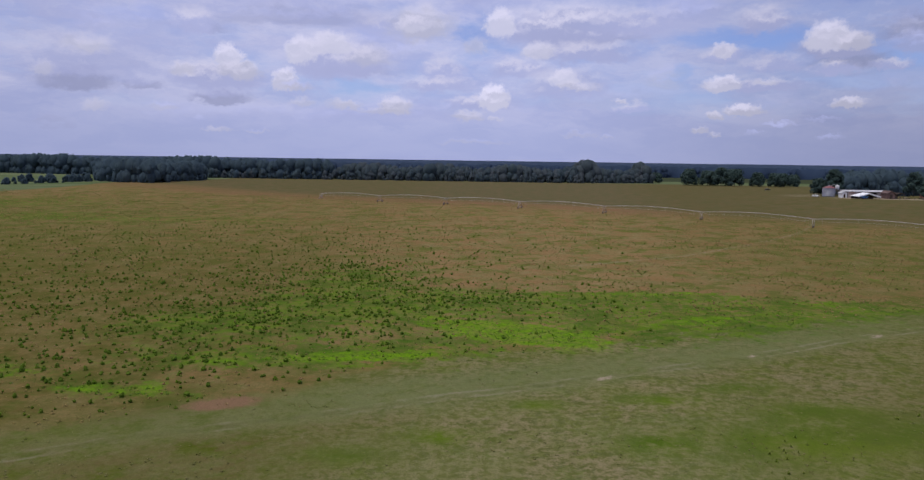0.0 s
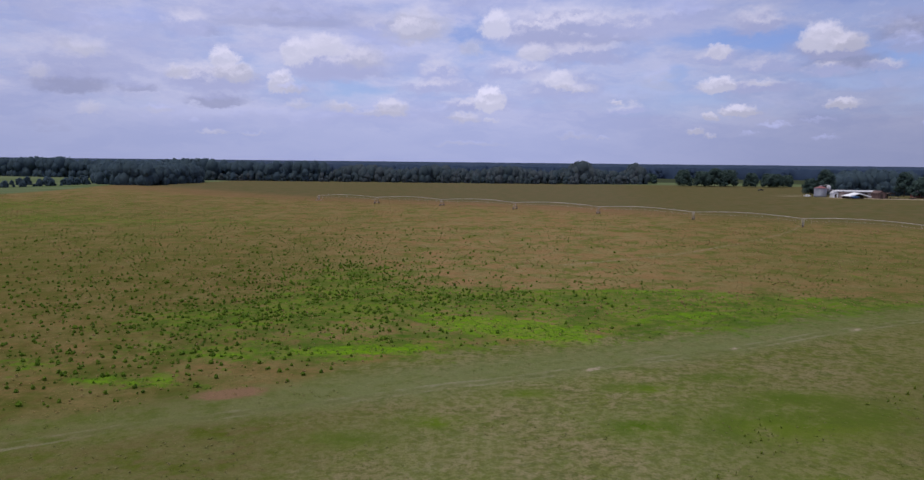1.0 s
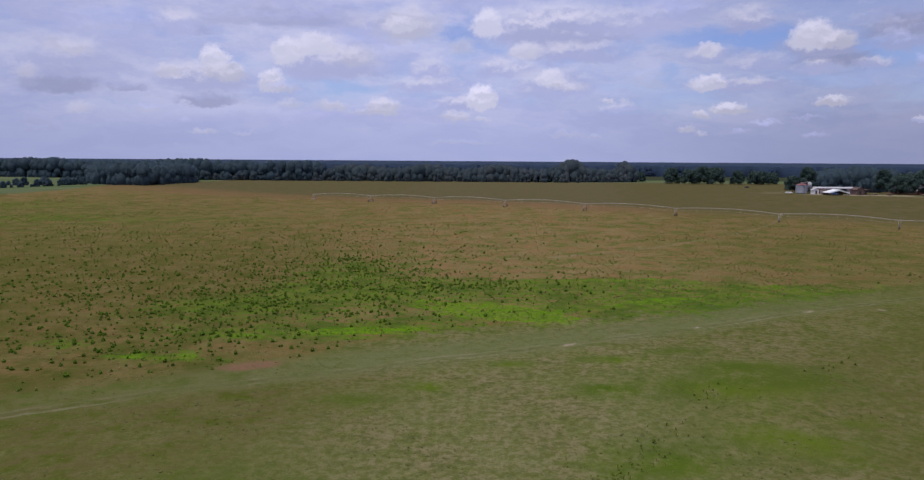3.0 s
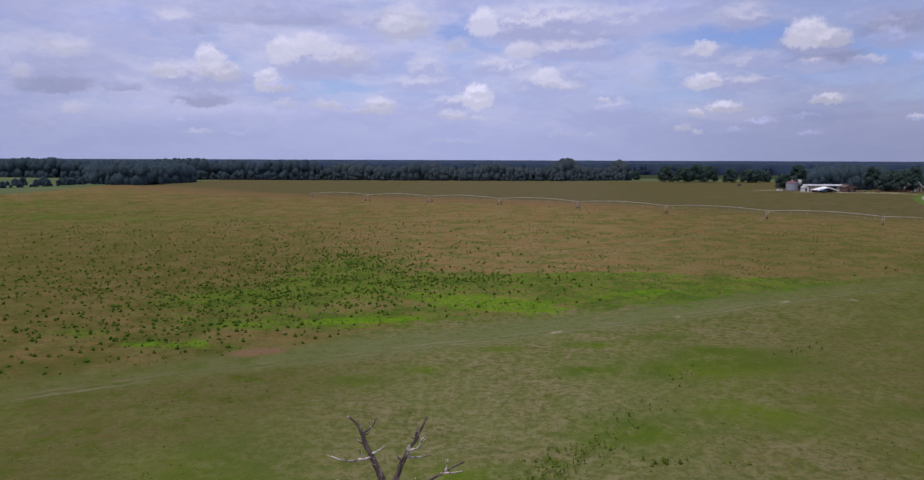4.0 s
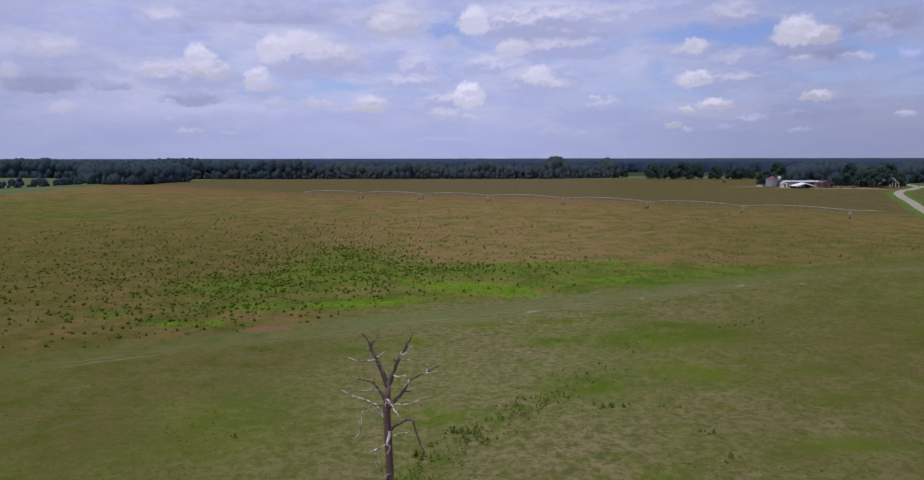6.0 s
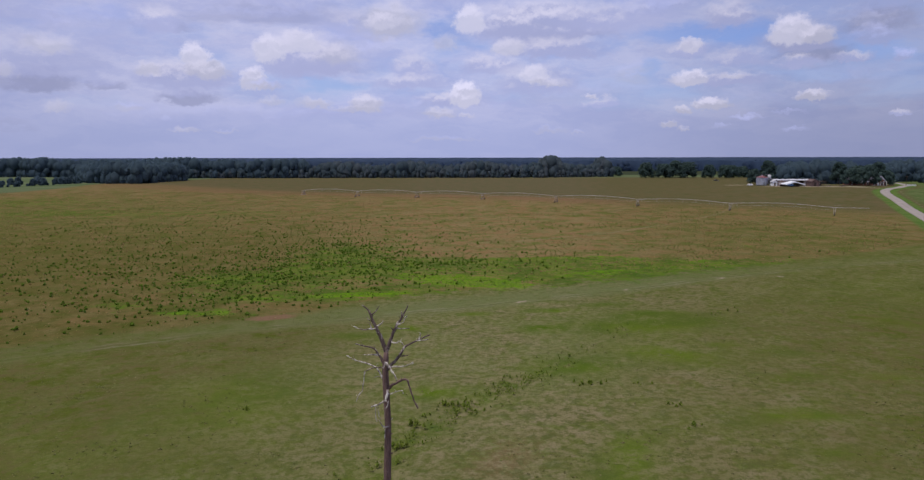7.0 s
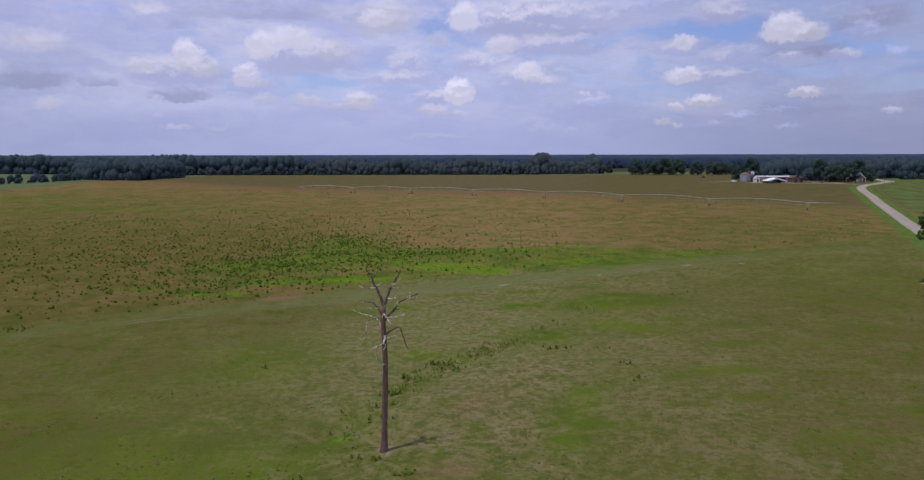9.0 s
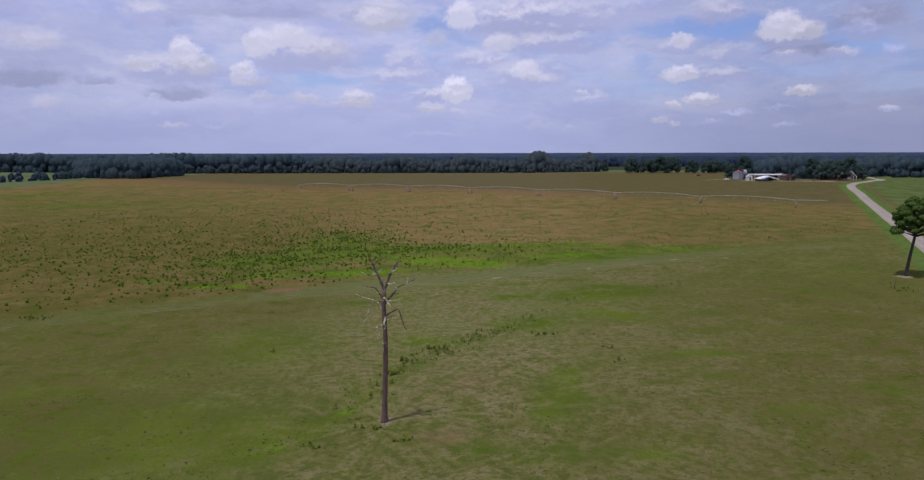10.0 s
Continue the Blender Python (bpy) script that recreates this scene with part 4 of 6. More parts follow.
# ---- the dead tree ----
def dead_tree():
    t = thing("dead_tree", pose(0, 0, 0), "bare dead tree with a straight trunk and bleached broken branches", "tree")
    spine = [(-0.22, 0, -0.3), (-0.22, 0, 0.15), (-0.2, 0, 0.7), (-0.15, 0, 2.5), (-0.07, 0, 5), (0.02, 0, 8.3), (-0.06, 0, 10.4), (-0.12, 0, 12.2), (-0.06, 0, 13.0), (-0.03, 0, 13.7)]
    trunk = part("trunk", tube(spine, [0.46, 0.40, 0.31, 0.275, 0.255, 0.235, 0.225, 0.215, 0.19, 0.15], 16, wobble=0.12), TRUNK, t, "reddish brown barkless trunk")

    def limb(r0, r1, pts, mat=BRANCH, parent=t, name="branch"):
        r0, r1 = r0 * 0.9, max(r1 * 1.2, 0.02)
        pts = [(x * (1 + y / 35.6), y, z - y * (26.9 - z) / 35.6) for x, y, z in pts]
        fine = []
        P = [Vector(p) for p in pts]
        for i in range(len(P) - 1):
            p0, p1, p2, p3 = P[max(i - 1, 0)], P[i], P[i + 1], P[min(i + 2, len(P) - 1)]
            for j in range(4):
                s = j / 4
                q = 0.5 * ((2 * p1) + (p2 - p0) * s + (2 * p0 - 5 * p1 + 4 * p2 - p3) * s * s + (3 * p1 - p0 - 3 * p2 + p3) * s ** 3)
                fine.append(q + Vector((noise.noise(q * 2.7), noise.noise(q * 2.7 + Vector((9, 0, 0))), noise.noise(q * 2.7 + Vector((0, 7, 0))))) * 0.05 * (0 if i == 0 and j == 0 else 1))
        fine.append(P[-1])
        n = len(fine) - 1
        radii = [r0 + (r1 - r0) * (k / n) ** 0.8 for k in range(n + 1)]
        b = tube(fine, radii, 8, wobble=0.3)
        # broken spurs
        for k in range(2, n, 3):
            if random.random() < 0.65:
                d = Vector((random.uniform(-1, 1), random.uniform(-1, 1), random.uniform(-0.3, 1))).normalized()
                l = random.uniform(0.08, 0.32)
                b = tube([fine[k], fine[k] + d * l * 0.6, fine[k] + d * l + Vector((0, 0, 0.05))], [radii[k] * 0.4, radii[k] * 0.3, 0.008], 5, b)
        return part(name, b, mat, parent)

    left = limb(0.19, 0.03, [(-0.03, 0, 13.55), (-0.3, 0.05, 14.3), (-0.6, 0.1, 15.0), (-0.95, 0.2, 15.7), (-1.15, 0.3, 16.3), (-1.35, 0.35, 16.55), (-1.66, 0.4, 16.8)])
    limb(0.05 * 1.3, 0.015, [(-1.1, 0.25, 16.1), (-0.75, 0.3, 16.3), (-0.51, 0.3, 16.75)], BRANCH, left, "twig")
    limb(0.05 * 1.3, 0.015, [(-0.72, 0.12, 15.3), (-0.4, 0.0, 15.4), (-0.16, -0.1, 15.65)], PALE, left, "twig")
    limb(0.055 * 1.3, 0.015, [(-0.68, 0.1, 15.15), (-1.15, -0.2, 15.1), (-1.6, -0.4, 15.05), (-2.17, -0.5, 15.25)], PALE, left, "twig")
    limb(0.03 * 1.3, 0.01, [(-1.0, -0.1, 15.12), (-1.15, -0.2, 15.55)], PALE, left, "twig")
    limb(0.04 * 1.3, 0.015, [(-0.92, 0.2, 15.65), (-1.15, 0.3, 15.75), (-1.36, 0.4, 15.95)], BRANCH, left, "twig")
    right = limb(0.17, 0.025, [(-0.03, 0, 13.55), (0.25, 0.05, 14.2), (0.5, 0.15, 15.0), (0.75, 0.3, 15.5), (1.1, 0.5, 16.1), (1.25, 0.55, 16.4), (1.42, 0.6, 16.8)])
    limb(0.055, 0.02, [(0.72, 0.3, 15.4), (1.15, 0.1, 15.6), (1.22, 0.1, 15.85), (1.45, 0.0, 16.05)], PALE, right, "twig")
    limb(0.045 * 1.3, 0.015, [(0.62, 0.2, 15.2), (1.1, 0.4, 15.15), (1.56, 0.6, 15.25)], PALE, right, "twig")
    limb(0.05, 0.03, [(0.52, 0.15, 15.0), (0.42, 0.05, 15.12), (0.33, 0.0, 15.2)], BRANCH, right, "twig")
    limb(0.055, 0.02, [(0.27, 0.05, 14.2), (0.7, -0.2, 14.15), (1.0, -0.3, 14.2), (1.2, -0.35, 13.95)], PALE, right, "twig")
    limb(0.05, 0.03, [(0.9, 0.4, 15.75), (1.0, 0.42, 16.1), (1.02, 0.45, 16.35)], BRANCH, right, "twig")
    mid = limb(0.155, 0.03, [(-0.02, 0, 12.2), (0.3, 0.1, 12.6), (0.7, 0.4, 13.1), (1.1, 0.8, 13.85), (1.55, 1.1, 14.2), (2.1, 1.4, 14.5), (2.77, 1.7, 14.85)])
    limb(0.05, 0.025, [(1.9, 1.3, 14.4), (2.3, 1.3, 14.4), (2.72, 1.2, 14.5)], PALE, mid, "twig")
    limb(0.035 * 1.3, 0.015, [(2.05, 1.4, 14.48), (2.1, 1.5, 14.7), (2.14, 1.5, 14.95)], PALE, mid, "twig")
    limb(0.045 * 1.3, 0.015, [(0.82, 0.5, 13.25), (1.1, 0.5, 13.25), (1.42, 0.6, 13.35)], BRANCH, mid, "twig")
    arch = limb(0.125, 0.025, [(-0.1, 0, 12.4), (-0.3, 0.1, 12.9), (-0.6, 0.2, 13.4), (-0.95, 0.3, 13.8), (-1.5, 0.5, 13.95), (-2.24, 0.7, 14.15)])
    limb(0.045 * 1.3, 0.015, [(-0.55, 0.2, 13.3), (-1.0, -0.1, 13.3), (-1.56, -0.3, 13.3)], PALE, arch, "twig")
    limb(0.075, 0.02, [(-0.02, -0.1, 12.35), (0.5, -0.2, 12.42), (1.1, -0.3, 12.45), (1.89, -0.4, 12.7)], PALE)
    limb(0.085, 0.025, [(-0.12, -0.15, 12.75), (0.1, -0.4, 12.6), (0.4, -0.7, 12.1), (0.62, -0.85, 11.85), (0.8, -0.95, 11.35)], PALE)
    limb(0.05, 0.02, [(-0.12, -0.18, 12.75), (-0.16, -0.3, 12.3)], PALE)
    low = limb(0.075, 0.02, [(-0.15, 0.05, 11.4), (-0.5, 0.2, 12.0), (-0.85, 0.4, 12.5), (-1.7, 0.8, 12.85), (-2.45, 1.1, 13.1), (-2.9, 1.2, 13.35)], PALE)
    limb(0.03 * 1.3, 0.012, [(-2.3, 1.0, 13.05), (-2.42, 1.0, 13.3)], PALE, low, "twig")
    flat = limb(0.065, 0.02, [(-0.15, -0.1, 12.35), (-0.6, -0.15, 12.4), (-1.05, -0.2, 12.3), (-1.55, -0.3, 12.05)], BRANCH)
    limb(0.03 * 1.3, 0.01, [(-1.5, -0.3, 12.08), (-1.58, -0.3, 11.3), (-1.7, -0.32, 10.7), (-1.95, -0.35, 10.4), (-2.12, -0.35, 9.9)], PALE, flat, "twig")
    limb(0.025, 0.01, [(-0.3, 0.1, 11.6), (-0.6, 0.0, 11.75), (-0.9, -0.1, 11.7)], PALE)
    droop = limb(0.12, 0.03, [(0.1, 0, 10.9), (0.35, -0.1, 11.15), (0.7, -0.2, 11.3), (1.1, -0.3, 11.5), (1.45, -0.35, 11.45), (1.58, -0.35, 11.0), (1.75, -0.4, 10.5), (1.9, -0.4, 10.05), (2.15, -0.45, 9.4)], TRUNK)
    limb(0.03 * 1.3, 0.01, [(1.95, -0.4, 9.9), (2.1, -0.4, 9.7), (2.22, -0.45, 9.5)], PALE, droop, "twig")
    limb(0.03 * 1.3, 0.012, [(0.16, -0.1, 10.5), (0.6, -0.2, 10.65), (1.05, -0.3, 10.7), (1.16, -0.3, 10.5)], PALE)
    front = limb(0.12, 0.03, [(0.05, -0.15, 10.8), (0.02, -0.35, 10.35), (-0.12, -0.5, 10.0), (-0.5, -0.6, 9.72), (-1.07, -0.7, 9.5)], PALE)
    limb(0.04 * 1.3, 0.012, [(-0.1, -0.5, 10.0), (0.12, -0.6, 9.7), (-0.08, -0.6, 9.3), (-0.1, -0.6, 9.0)], PALE, front, "twig")
    limb(0.018, 0.008, [(-0.72, -0.62, 9.62), (-0.75, -0.62, 9.1), (-0.68, -0.62, 8.4)], PALE, front, "twig")
    limb(0.018, 0.008, [(-0.6, -0.62, 9.66), (-0.55, -0.62, 9.0), (-0.4, -0.6, 8.6)], PALE, front, "twig")
    limb(0.05 * 1.3, 0.015, [(0.12, -0.2, 8.15), (-0.15, -0.3, 8.1), (-0.4, -0.35, 8.3), (-0.6, -0.4, 8.65)], PALE)
    limb(0.03 * 1.3, 0.012, [(-0.15, -0.2, 8.0), (-0.2, -0.25, 7.3)], PALE)
    limb(0.03 * 1.3, 0.01, [(0.2, 0, 8.6), (0.35, -0.1, 8.75)], PALE)
    # knots and stubs on the trunk
    for z, ang in ((7.6, 20), (6.2, 5), (4.4, 190), (3.1, 300)):
        c, s = math.cos(radians(ang)), math.sin(radians(ang))
        part("stub", tube([(c * 0.18, s * 0.18, z), (c * 0.33, s * 0.33, z + 0.04)], [0.06, 0.035], 6), TRUNK, t)


dead_tree()


# ---- living trees ----
def live_tree(name, label, seed, h, r, clear, leaves, per, size, mat, lean=0.0, group="", lumps=9, flat=0.8, heap=(0.34, 0.5)):
    """A tree with a tapered trunk, limbs and a crown of leaf clumps heaped over its limbs' ends."""
    rng = np.random.default_rng(seed)
    t = thing(name, Matrix(), label, "tree", group)
    top = clear + (h - clear) * 0.55
    tr = max(0.13, h * 0.018)
    b = tube([(0, 0, -0.4), (0, 0, 0.2), (lean * 0.3, 0, clear * 0.5), (lean * 0.7, 0, clear), (lean, 0, top)], [tr * 1.5, tr * 1.15, tr, tr * 0.85, tr * 0.35], 9, wobble=0.15)
    heaps = []
    for k in range(lumps):
        a = k * 2.4 + rng.uniform(-0.4, 0.4)
        f = (k + 0.6) / lumps
        z = clear + (h - clear) * (0.12 + 0.76 * f)
        out = r * (0.72 - 0.45 * f ** 2) * rng.uniform(0.75, 1.1)
        rr = r * rng.uniform(*heap)
        x, y = lean + out * math.cos(a), out * math.sin(a)
        heaps.append((x, y, min(z, h - rr * flat * 0.9), rr, flat))
        b = tube([(lean * 0.8, 0, clear + (z - clear) * 0.4), ((x + lean) / 2, y / 2, clear + (z - clear) * 0.75), (x, y, z)], [tr * 0.45, tr * 0.3, tr * 0.1], 5, b)
    heaps.append((lean, 0, h - r * 0.42, r * 0.45, flat))
    sub("trunk", mesh_from(b, BARK), t)
    c, n = crown_points(rng, heaps, per)
    v, f = quads_at(c, n, size, rng)
    sub("crown", mesh_of("crown", v, f, mat, False, np.full(len(v), rng.uniform(0.1, 0.9))), t)
    return t


def mesh_from(bm, material):
    me = bpy.data.meshes.new("part")
    bmesh.ops.recalc_face_normals(bm, faces=bm.faces[:])
    bm.to_mesh(me); bm.free()
    me.materials.append(material)
    return me


def plant(kind, x, y, turn=0.0, s=1.0, sz=None):
    m = Matrix.Translation((x, y, height(x, y))) @ Matrix.Rotation(turn, 4, "Z") @ Matrix.Diagonal((s, s, sz or s, 1))
    return copy_thing(kind, m)


def settle(kind, x, y, turn=0.0, s=1.0):
    kind.matrix_world = Matrix.Translation((x, y, height(x, y))) @ Matrix.Rotation(turn, 4, "Z") @ Matrix.Diagonal((s, s, s, 1))


road_tree = live_tree("roadside_tree", "bright green leafy tree with a bare dark trunk at the road", 5, 17.8, 6.3, 8.0, 0, 420, 0.40, BRIGHT, 1.7, lumps=54, flat=0.55, heap=(0.1, 0.22))
settle(road_tree, 104.6, 80.6)
oak_a = live_tree("oak_tree", "broad dark green oak at the edge of the field", 11, 18.5, 10.0, 0.9, 0, 260, 1.25, OAK, 0.2, "oaks at the field's far edge", 18, heap=(0.36, 0.52))
oak_b = live_tree("oak_tree", "broad dark green oak at the edge of the field", 12, 17.0, 9.4, 0.8, 0, 260, 1.25, OAK, -0.3, "oaks at the field's far edge", 17, heap=(0.36, 0.52))
settle(oak_a, 219, 784)
settle(oak_b, 238, 778, 1)
for x, y, s, k in ((255, 786, 1.1, 0), (268, 780, 1.12, 1), (292, 776, 0.85, 0), (309, 772, 0.9, 1), (322, 780, 0.8, 0), (338, 792, 0.8, 1)):
    plant((oak_a, oak_b)[k], x, y, x, s)
bush = live_tree("oak_tree", "low round dark oak standing alone beyond the field", 14, 12.5, 9.0, 0.7, 0, 260, 1.2, OAK, 0.0, "oaks at the field's far edge", 15, heap=(0.36, 0.5))
settle(bush, 199, 859)
yard_a = live_tree("farm_tree", "tall dark green tree behind the farm sheds", 21, 18.5, 6.8, 2.0, 0, 300, 0.95, OAK, 0.3, "trees round the farm", 13)
yard_b = live_tree("farm_tree", "rounded dark green tree beside the house", 22, 15.0, 7.4, 1.2, 0, 300, 0.95, OAK, -0.2, "trees round the farm", 13)
settle(yard_a, 234, 482)
settle(yard_b, 292, 449, 0.4)
for x, y, s, k in ((226, 486, 0.8, 1), (283, 458, 0.85, 1), (322, 490, 1.0, 0), (308, 494, 1.0, 1), (338, 506, 0.85, 1), (352, 532, 0.8, 1), (292, 490, 0.95, 0), (376, 564, 0.7, 1)):
    plant((yard_a, yard_b)[k], x, y, x * 1.7, s)


# ---- woods: one object for each stretch ----
CORE_Z = np.array([-1.0, -0.6, 0.0, 0.6, 1.0])
CORE_A = np.arange(7) * 2 * math.pi / 7
CORE_F = np.array([(i * 7 + j, i * 7 + (j + 1) % 7, (i + 1) * 7 + (j + 1) % 7, (i + 1) * 7 + j) for i in range(4) for j in range(7)])


def wood(name, label, seed, spots, per, size, mat, broad=0.26, low=0.12, ruffle=0.4):
    """Many trees as one mesh: leaf clumps heaped along each stem's upper part, and the stems."""
    rng = np.random.default_rng(seed)
    vs, fs, ts, base = [], [], [], 0
    for x, y, h in spots:
        z0 = float(rise(np.float64(x), np.float64(y)))
        tone = rng.uniform(0, 1)
        # the crown's dense inside: a few lumpy heaps of rings
        for k in range(7):
            ph = k * 1.9 + rng.uniform(0, 1.2)
            rr = h * broad * (0.8 if k == 0 else rng.uniform(0.42, 0.7))
            cz = z0 + h * (0.98 if k == 0 else rng.uniform(0.40, 0.9)) - rr * 1.1
            if k > 3:
                cz = z0 + rr * rng.uniform(0.5, 0.9)
            off = 0 if k == 0 else h * broad * rng.uniform(0.4, 0.75)
            cx, cy = x + off * math.cos(ph), y + off * math.sin(ph)
            F, A = np.meshgrid(CORE_Z, CORE_A, indexing="ij")
            R = rr * np.sqrt(1 - (0.985 * F) ** 2) * rng.uniform(0.84, 1.12, F.shape)
            core = np.stack([cx + R * np.cos(A), cy + R * np.sin(A), cz + rr * 1.25 * (F + rng.uniform(-0.06, 0.06, F.shape))], -1).reshape(-1, 3)
            vs.append(core); fs.append(CORE_F + base); ts.append(np.full(len(core), tone))
            base += len(core)
            d = rng.normal(size=(per, 3)); d /= np.linalg.norm(d, axis=1, keepdims=True)
            d[:, 2] = np.where(d[:, 2] < -0.7, -d[:, 2], d[:, 2])
            c = np.array([cx, cy, cz]) + d * rr * rng.uniform(0.8, 1.12, (per, 1)) * np.array([1, 1, 1.25])
            nn = d * 0.8 + np.array([0, 0, 0.7]) + rng.normal(size=(per, 3)) * ruffle
            nn /= np.linalg.norm(nn, axis=1, keepdims=True)
            v, q = quads_at(c, nn, size * h / 20, rng)
            vs.append(v); fs.append(q + base); ts.append(np.full(len(v), tone))
            base += len(v)
        w = h * 0.012
        st = np.array([[x - w, y, z0 - 0.3], [x + w, y, z0 - 0.3], [x + w * 0.5, y, z0 + h * 0.6], [x - w * 0.5, y, z0 + h * 0.6], [x, y - w, z0 - 0.3], [x, y + w, z0 - 0.3], [x, y + w * 0.5, z0 + h * 0.6], [x, y - w * 0.5, z0 + h * 0.6]])
        vs.append(st); fs.append(np.array([[0, 1, 2, 3], [4, 5, 6, 7]]) + base); ts.append(np.zeros(8))
        base += 8
    me = mesh_of(name, np.concatenate(vs), np.concatenate(fs), mat, True, np.concatenate(ts))
    return tagged(new(name, me), label, "woods", kind="stuff")


def scatter(seed, poly, gap, tall, jitter=0.5, least=0.82):
    """Stems on a jittered grid inside a polygon of the plan."""
    rng = np.random.default_rng(seed)
    P = np.array(poly)
    spots = []
    for gx in np.arange(P[:, 0].min(), P[:, 0].max(), gap):
        for gy in np.arange(P[:, 1].min(), P[:, 1].max(), gap):
            x, y = gx + rng.uniform(-jitter, jitter) * gap, gy + rng.uniform(-jitter, jitter) * gap
            inside = False
            for (ax, ay), (bx, by) in zip(poly, poly[1:] + poly[:1]):
                if (ay > y) != (by > y) and x < (bx - ax) * (y - ay) / (by - ay) + ax:
                    inside = not inside
            if inside:
                spots.append((x, y, tall(x, y) * rng.uniform(least, 1.08)))
    return spots


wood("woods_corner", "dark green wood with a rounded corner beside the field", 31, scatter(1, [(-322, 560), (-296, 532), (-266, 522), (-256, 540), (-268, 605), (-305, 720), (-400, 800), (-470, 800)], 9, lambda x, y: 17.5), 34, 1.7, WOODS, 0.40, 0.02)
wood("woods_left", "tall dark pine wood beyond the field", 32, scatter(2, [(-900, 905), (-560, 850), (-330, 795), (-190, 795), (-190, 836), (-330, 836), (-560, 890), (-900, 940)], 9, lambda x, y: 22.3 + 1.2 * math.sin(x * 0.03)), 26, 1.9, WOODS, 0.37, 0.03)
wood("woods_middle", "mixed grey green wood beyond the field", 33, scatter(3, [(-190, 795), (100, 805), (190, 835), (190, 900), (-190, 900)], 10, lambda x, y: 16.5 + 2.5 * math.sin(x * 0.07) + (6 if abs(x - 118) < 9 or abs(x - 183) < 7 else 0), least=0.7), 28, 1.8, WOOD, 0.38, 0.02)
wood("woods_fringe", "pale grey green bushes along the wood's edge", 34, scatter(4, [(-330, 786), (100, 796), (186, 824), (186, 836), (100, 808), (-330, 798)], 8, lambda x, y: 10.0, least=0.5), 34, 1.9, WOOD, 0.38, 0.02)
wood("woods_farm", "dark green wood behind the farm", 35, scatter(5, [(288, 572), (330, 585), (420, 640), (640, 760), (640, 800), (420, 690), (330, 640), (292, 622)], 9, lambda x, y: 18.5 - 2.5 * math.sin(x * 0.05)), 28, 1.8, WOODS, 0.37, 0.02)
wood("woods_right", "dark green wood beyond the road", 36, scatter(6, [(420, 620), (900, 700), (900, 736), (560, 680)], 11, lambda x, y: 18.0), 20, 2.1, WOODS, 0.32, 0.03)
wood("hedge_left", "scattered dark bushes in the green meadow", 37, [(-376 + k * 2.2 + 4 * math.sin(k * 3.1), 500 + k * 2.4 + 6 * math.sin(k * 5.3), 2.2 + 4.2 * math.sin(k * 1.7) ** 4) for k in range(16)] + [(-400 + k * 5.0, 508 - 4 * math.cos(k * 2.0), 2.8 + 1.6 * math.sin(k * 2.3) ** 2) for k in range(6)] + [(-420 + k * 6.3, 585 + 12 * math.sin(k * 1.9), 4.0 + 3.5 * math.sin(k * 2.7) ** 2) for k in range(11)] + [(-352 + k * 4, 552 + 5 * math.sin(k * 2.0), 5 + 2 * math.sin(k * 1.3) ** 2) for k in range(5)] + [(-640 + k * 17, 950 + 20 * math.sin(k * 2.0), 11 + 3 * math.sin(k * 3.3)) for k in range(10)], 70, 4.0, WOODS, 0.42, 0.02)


def far_ring():
    rng = np.random.default_rng(8)
    spots = []
    for d, gap, h in ((1010, 11, 16), (1080, 11, 17), (1150, 11, 17.5)):
        for x in np.arange(-d * 0.95, d * 0.95, gap):
            if (x < -540 or x > 190) and d < 1100:
                continue
            swell = 2.0 * noise.noise((x * 0.006, d * 0.01, 0))
            spots.append((x + rng.uniform(-5, 5), d + rng.uniform(-30, 30), (h + swell) * rng.uniform(0.75, 1.05)))
    wood("woods_beyond", "pine woods behind the nearer trees, tinted with haze", 38, spots, 14, 2.4, PINE, 0.4, 0.02)
    # the closed canopy out to the horizon, heaped crown by crown
    ds = [1130.0, 1132.0]
    while ds[-1] < 4700:
        ds.append(ds[-1] * 1.0105)
    D, U = np.meshgrid(np.array(ds), np.arange(-0.96, 0.961, 0.007), indexing="ij")
    shift = rng.uniform(-0.4, 0.4, D.shape)
    X, Y = D * (U + shift * 0.007), D * (1 + rng.uniform(-0.004, 0.004, D.shape))
    swell = np.array([noise.noise((a * 0.0045, b * 0.009, 2.0)) for a, b in zip(X.ravel(), Y.ravel())]).reshape(D.shape)
    Z = 17.2 - 5.0 * np.clip((D - 2200) / 2200, 0, 1) + 1.6 * swell + rng.uniform(-1.9, 1.7, D.shape) * np.clip(1.3 - D / 4200, 0.25, 1)
    Z[0] = -0.5
    r, c = D.shape
    i = (np.arange(r - 1)[:, None] * c + np.arange(c - 1)[None, :]).ravel()
    tone = np.clip(0.5 + 0.9 * swell + rng.uniform(-0.45, 0.45, D.shape), 0, 1)
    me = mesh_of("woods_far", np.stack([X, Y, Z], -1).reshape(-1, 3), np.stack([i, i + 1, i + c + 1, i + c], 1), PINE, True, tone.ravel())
    tagged(new("woods_far", me), "endless pine woods out to the horizon, tinted with haze", "woods", kind="stuff")


far_ring()


# ---- the irrigation machine ----
TOWERS = [(-97.3 + i * 37.1, 387.0 - i * 19.7) for i in range(8)]


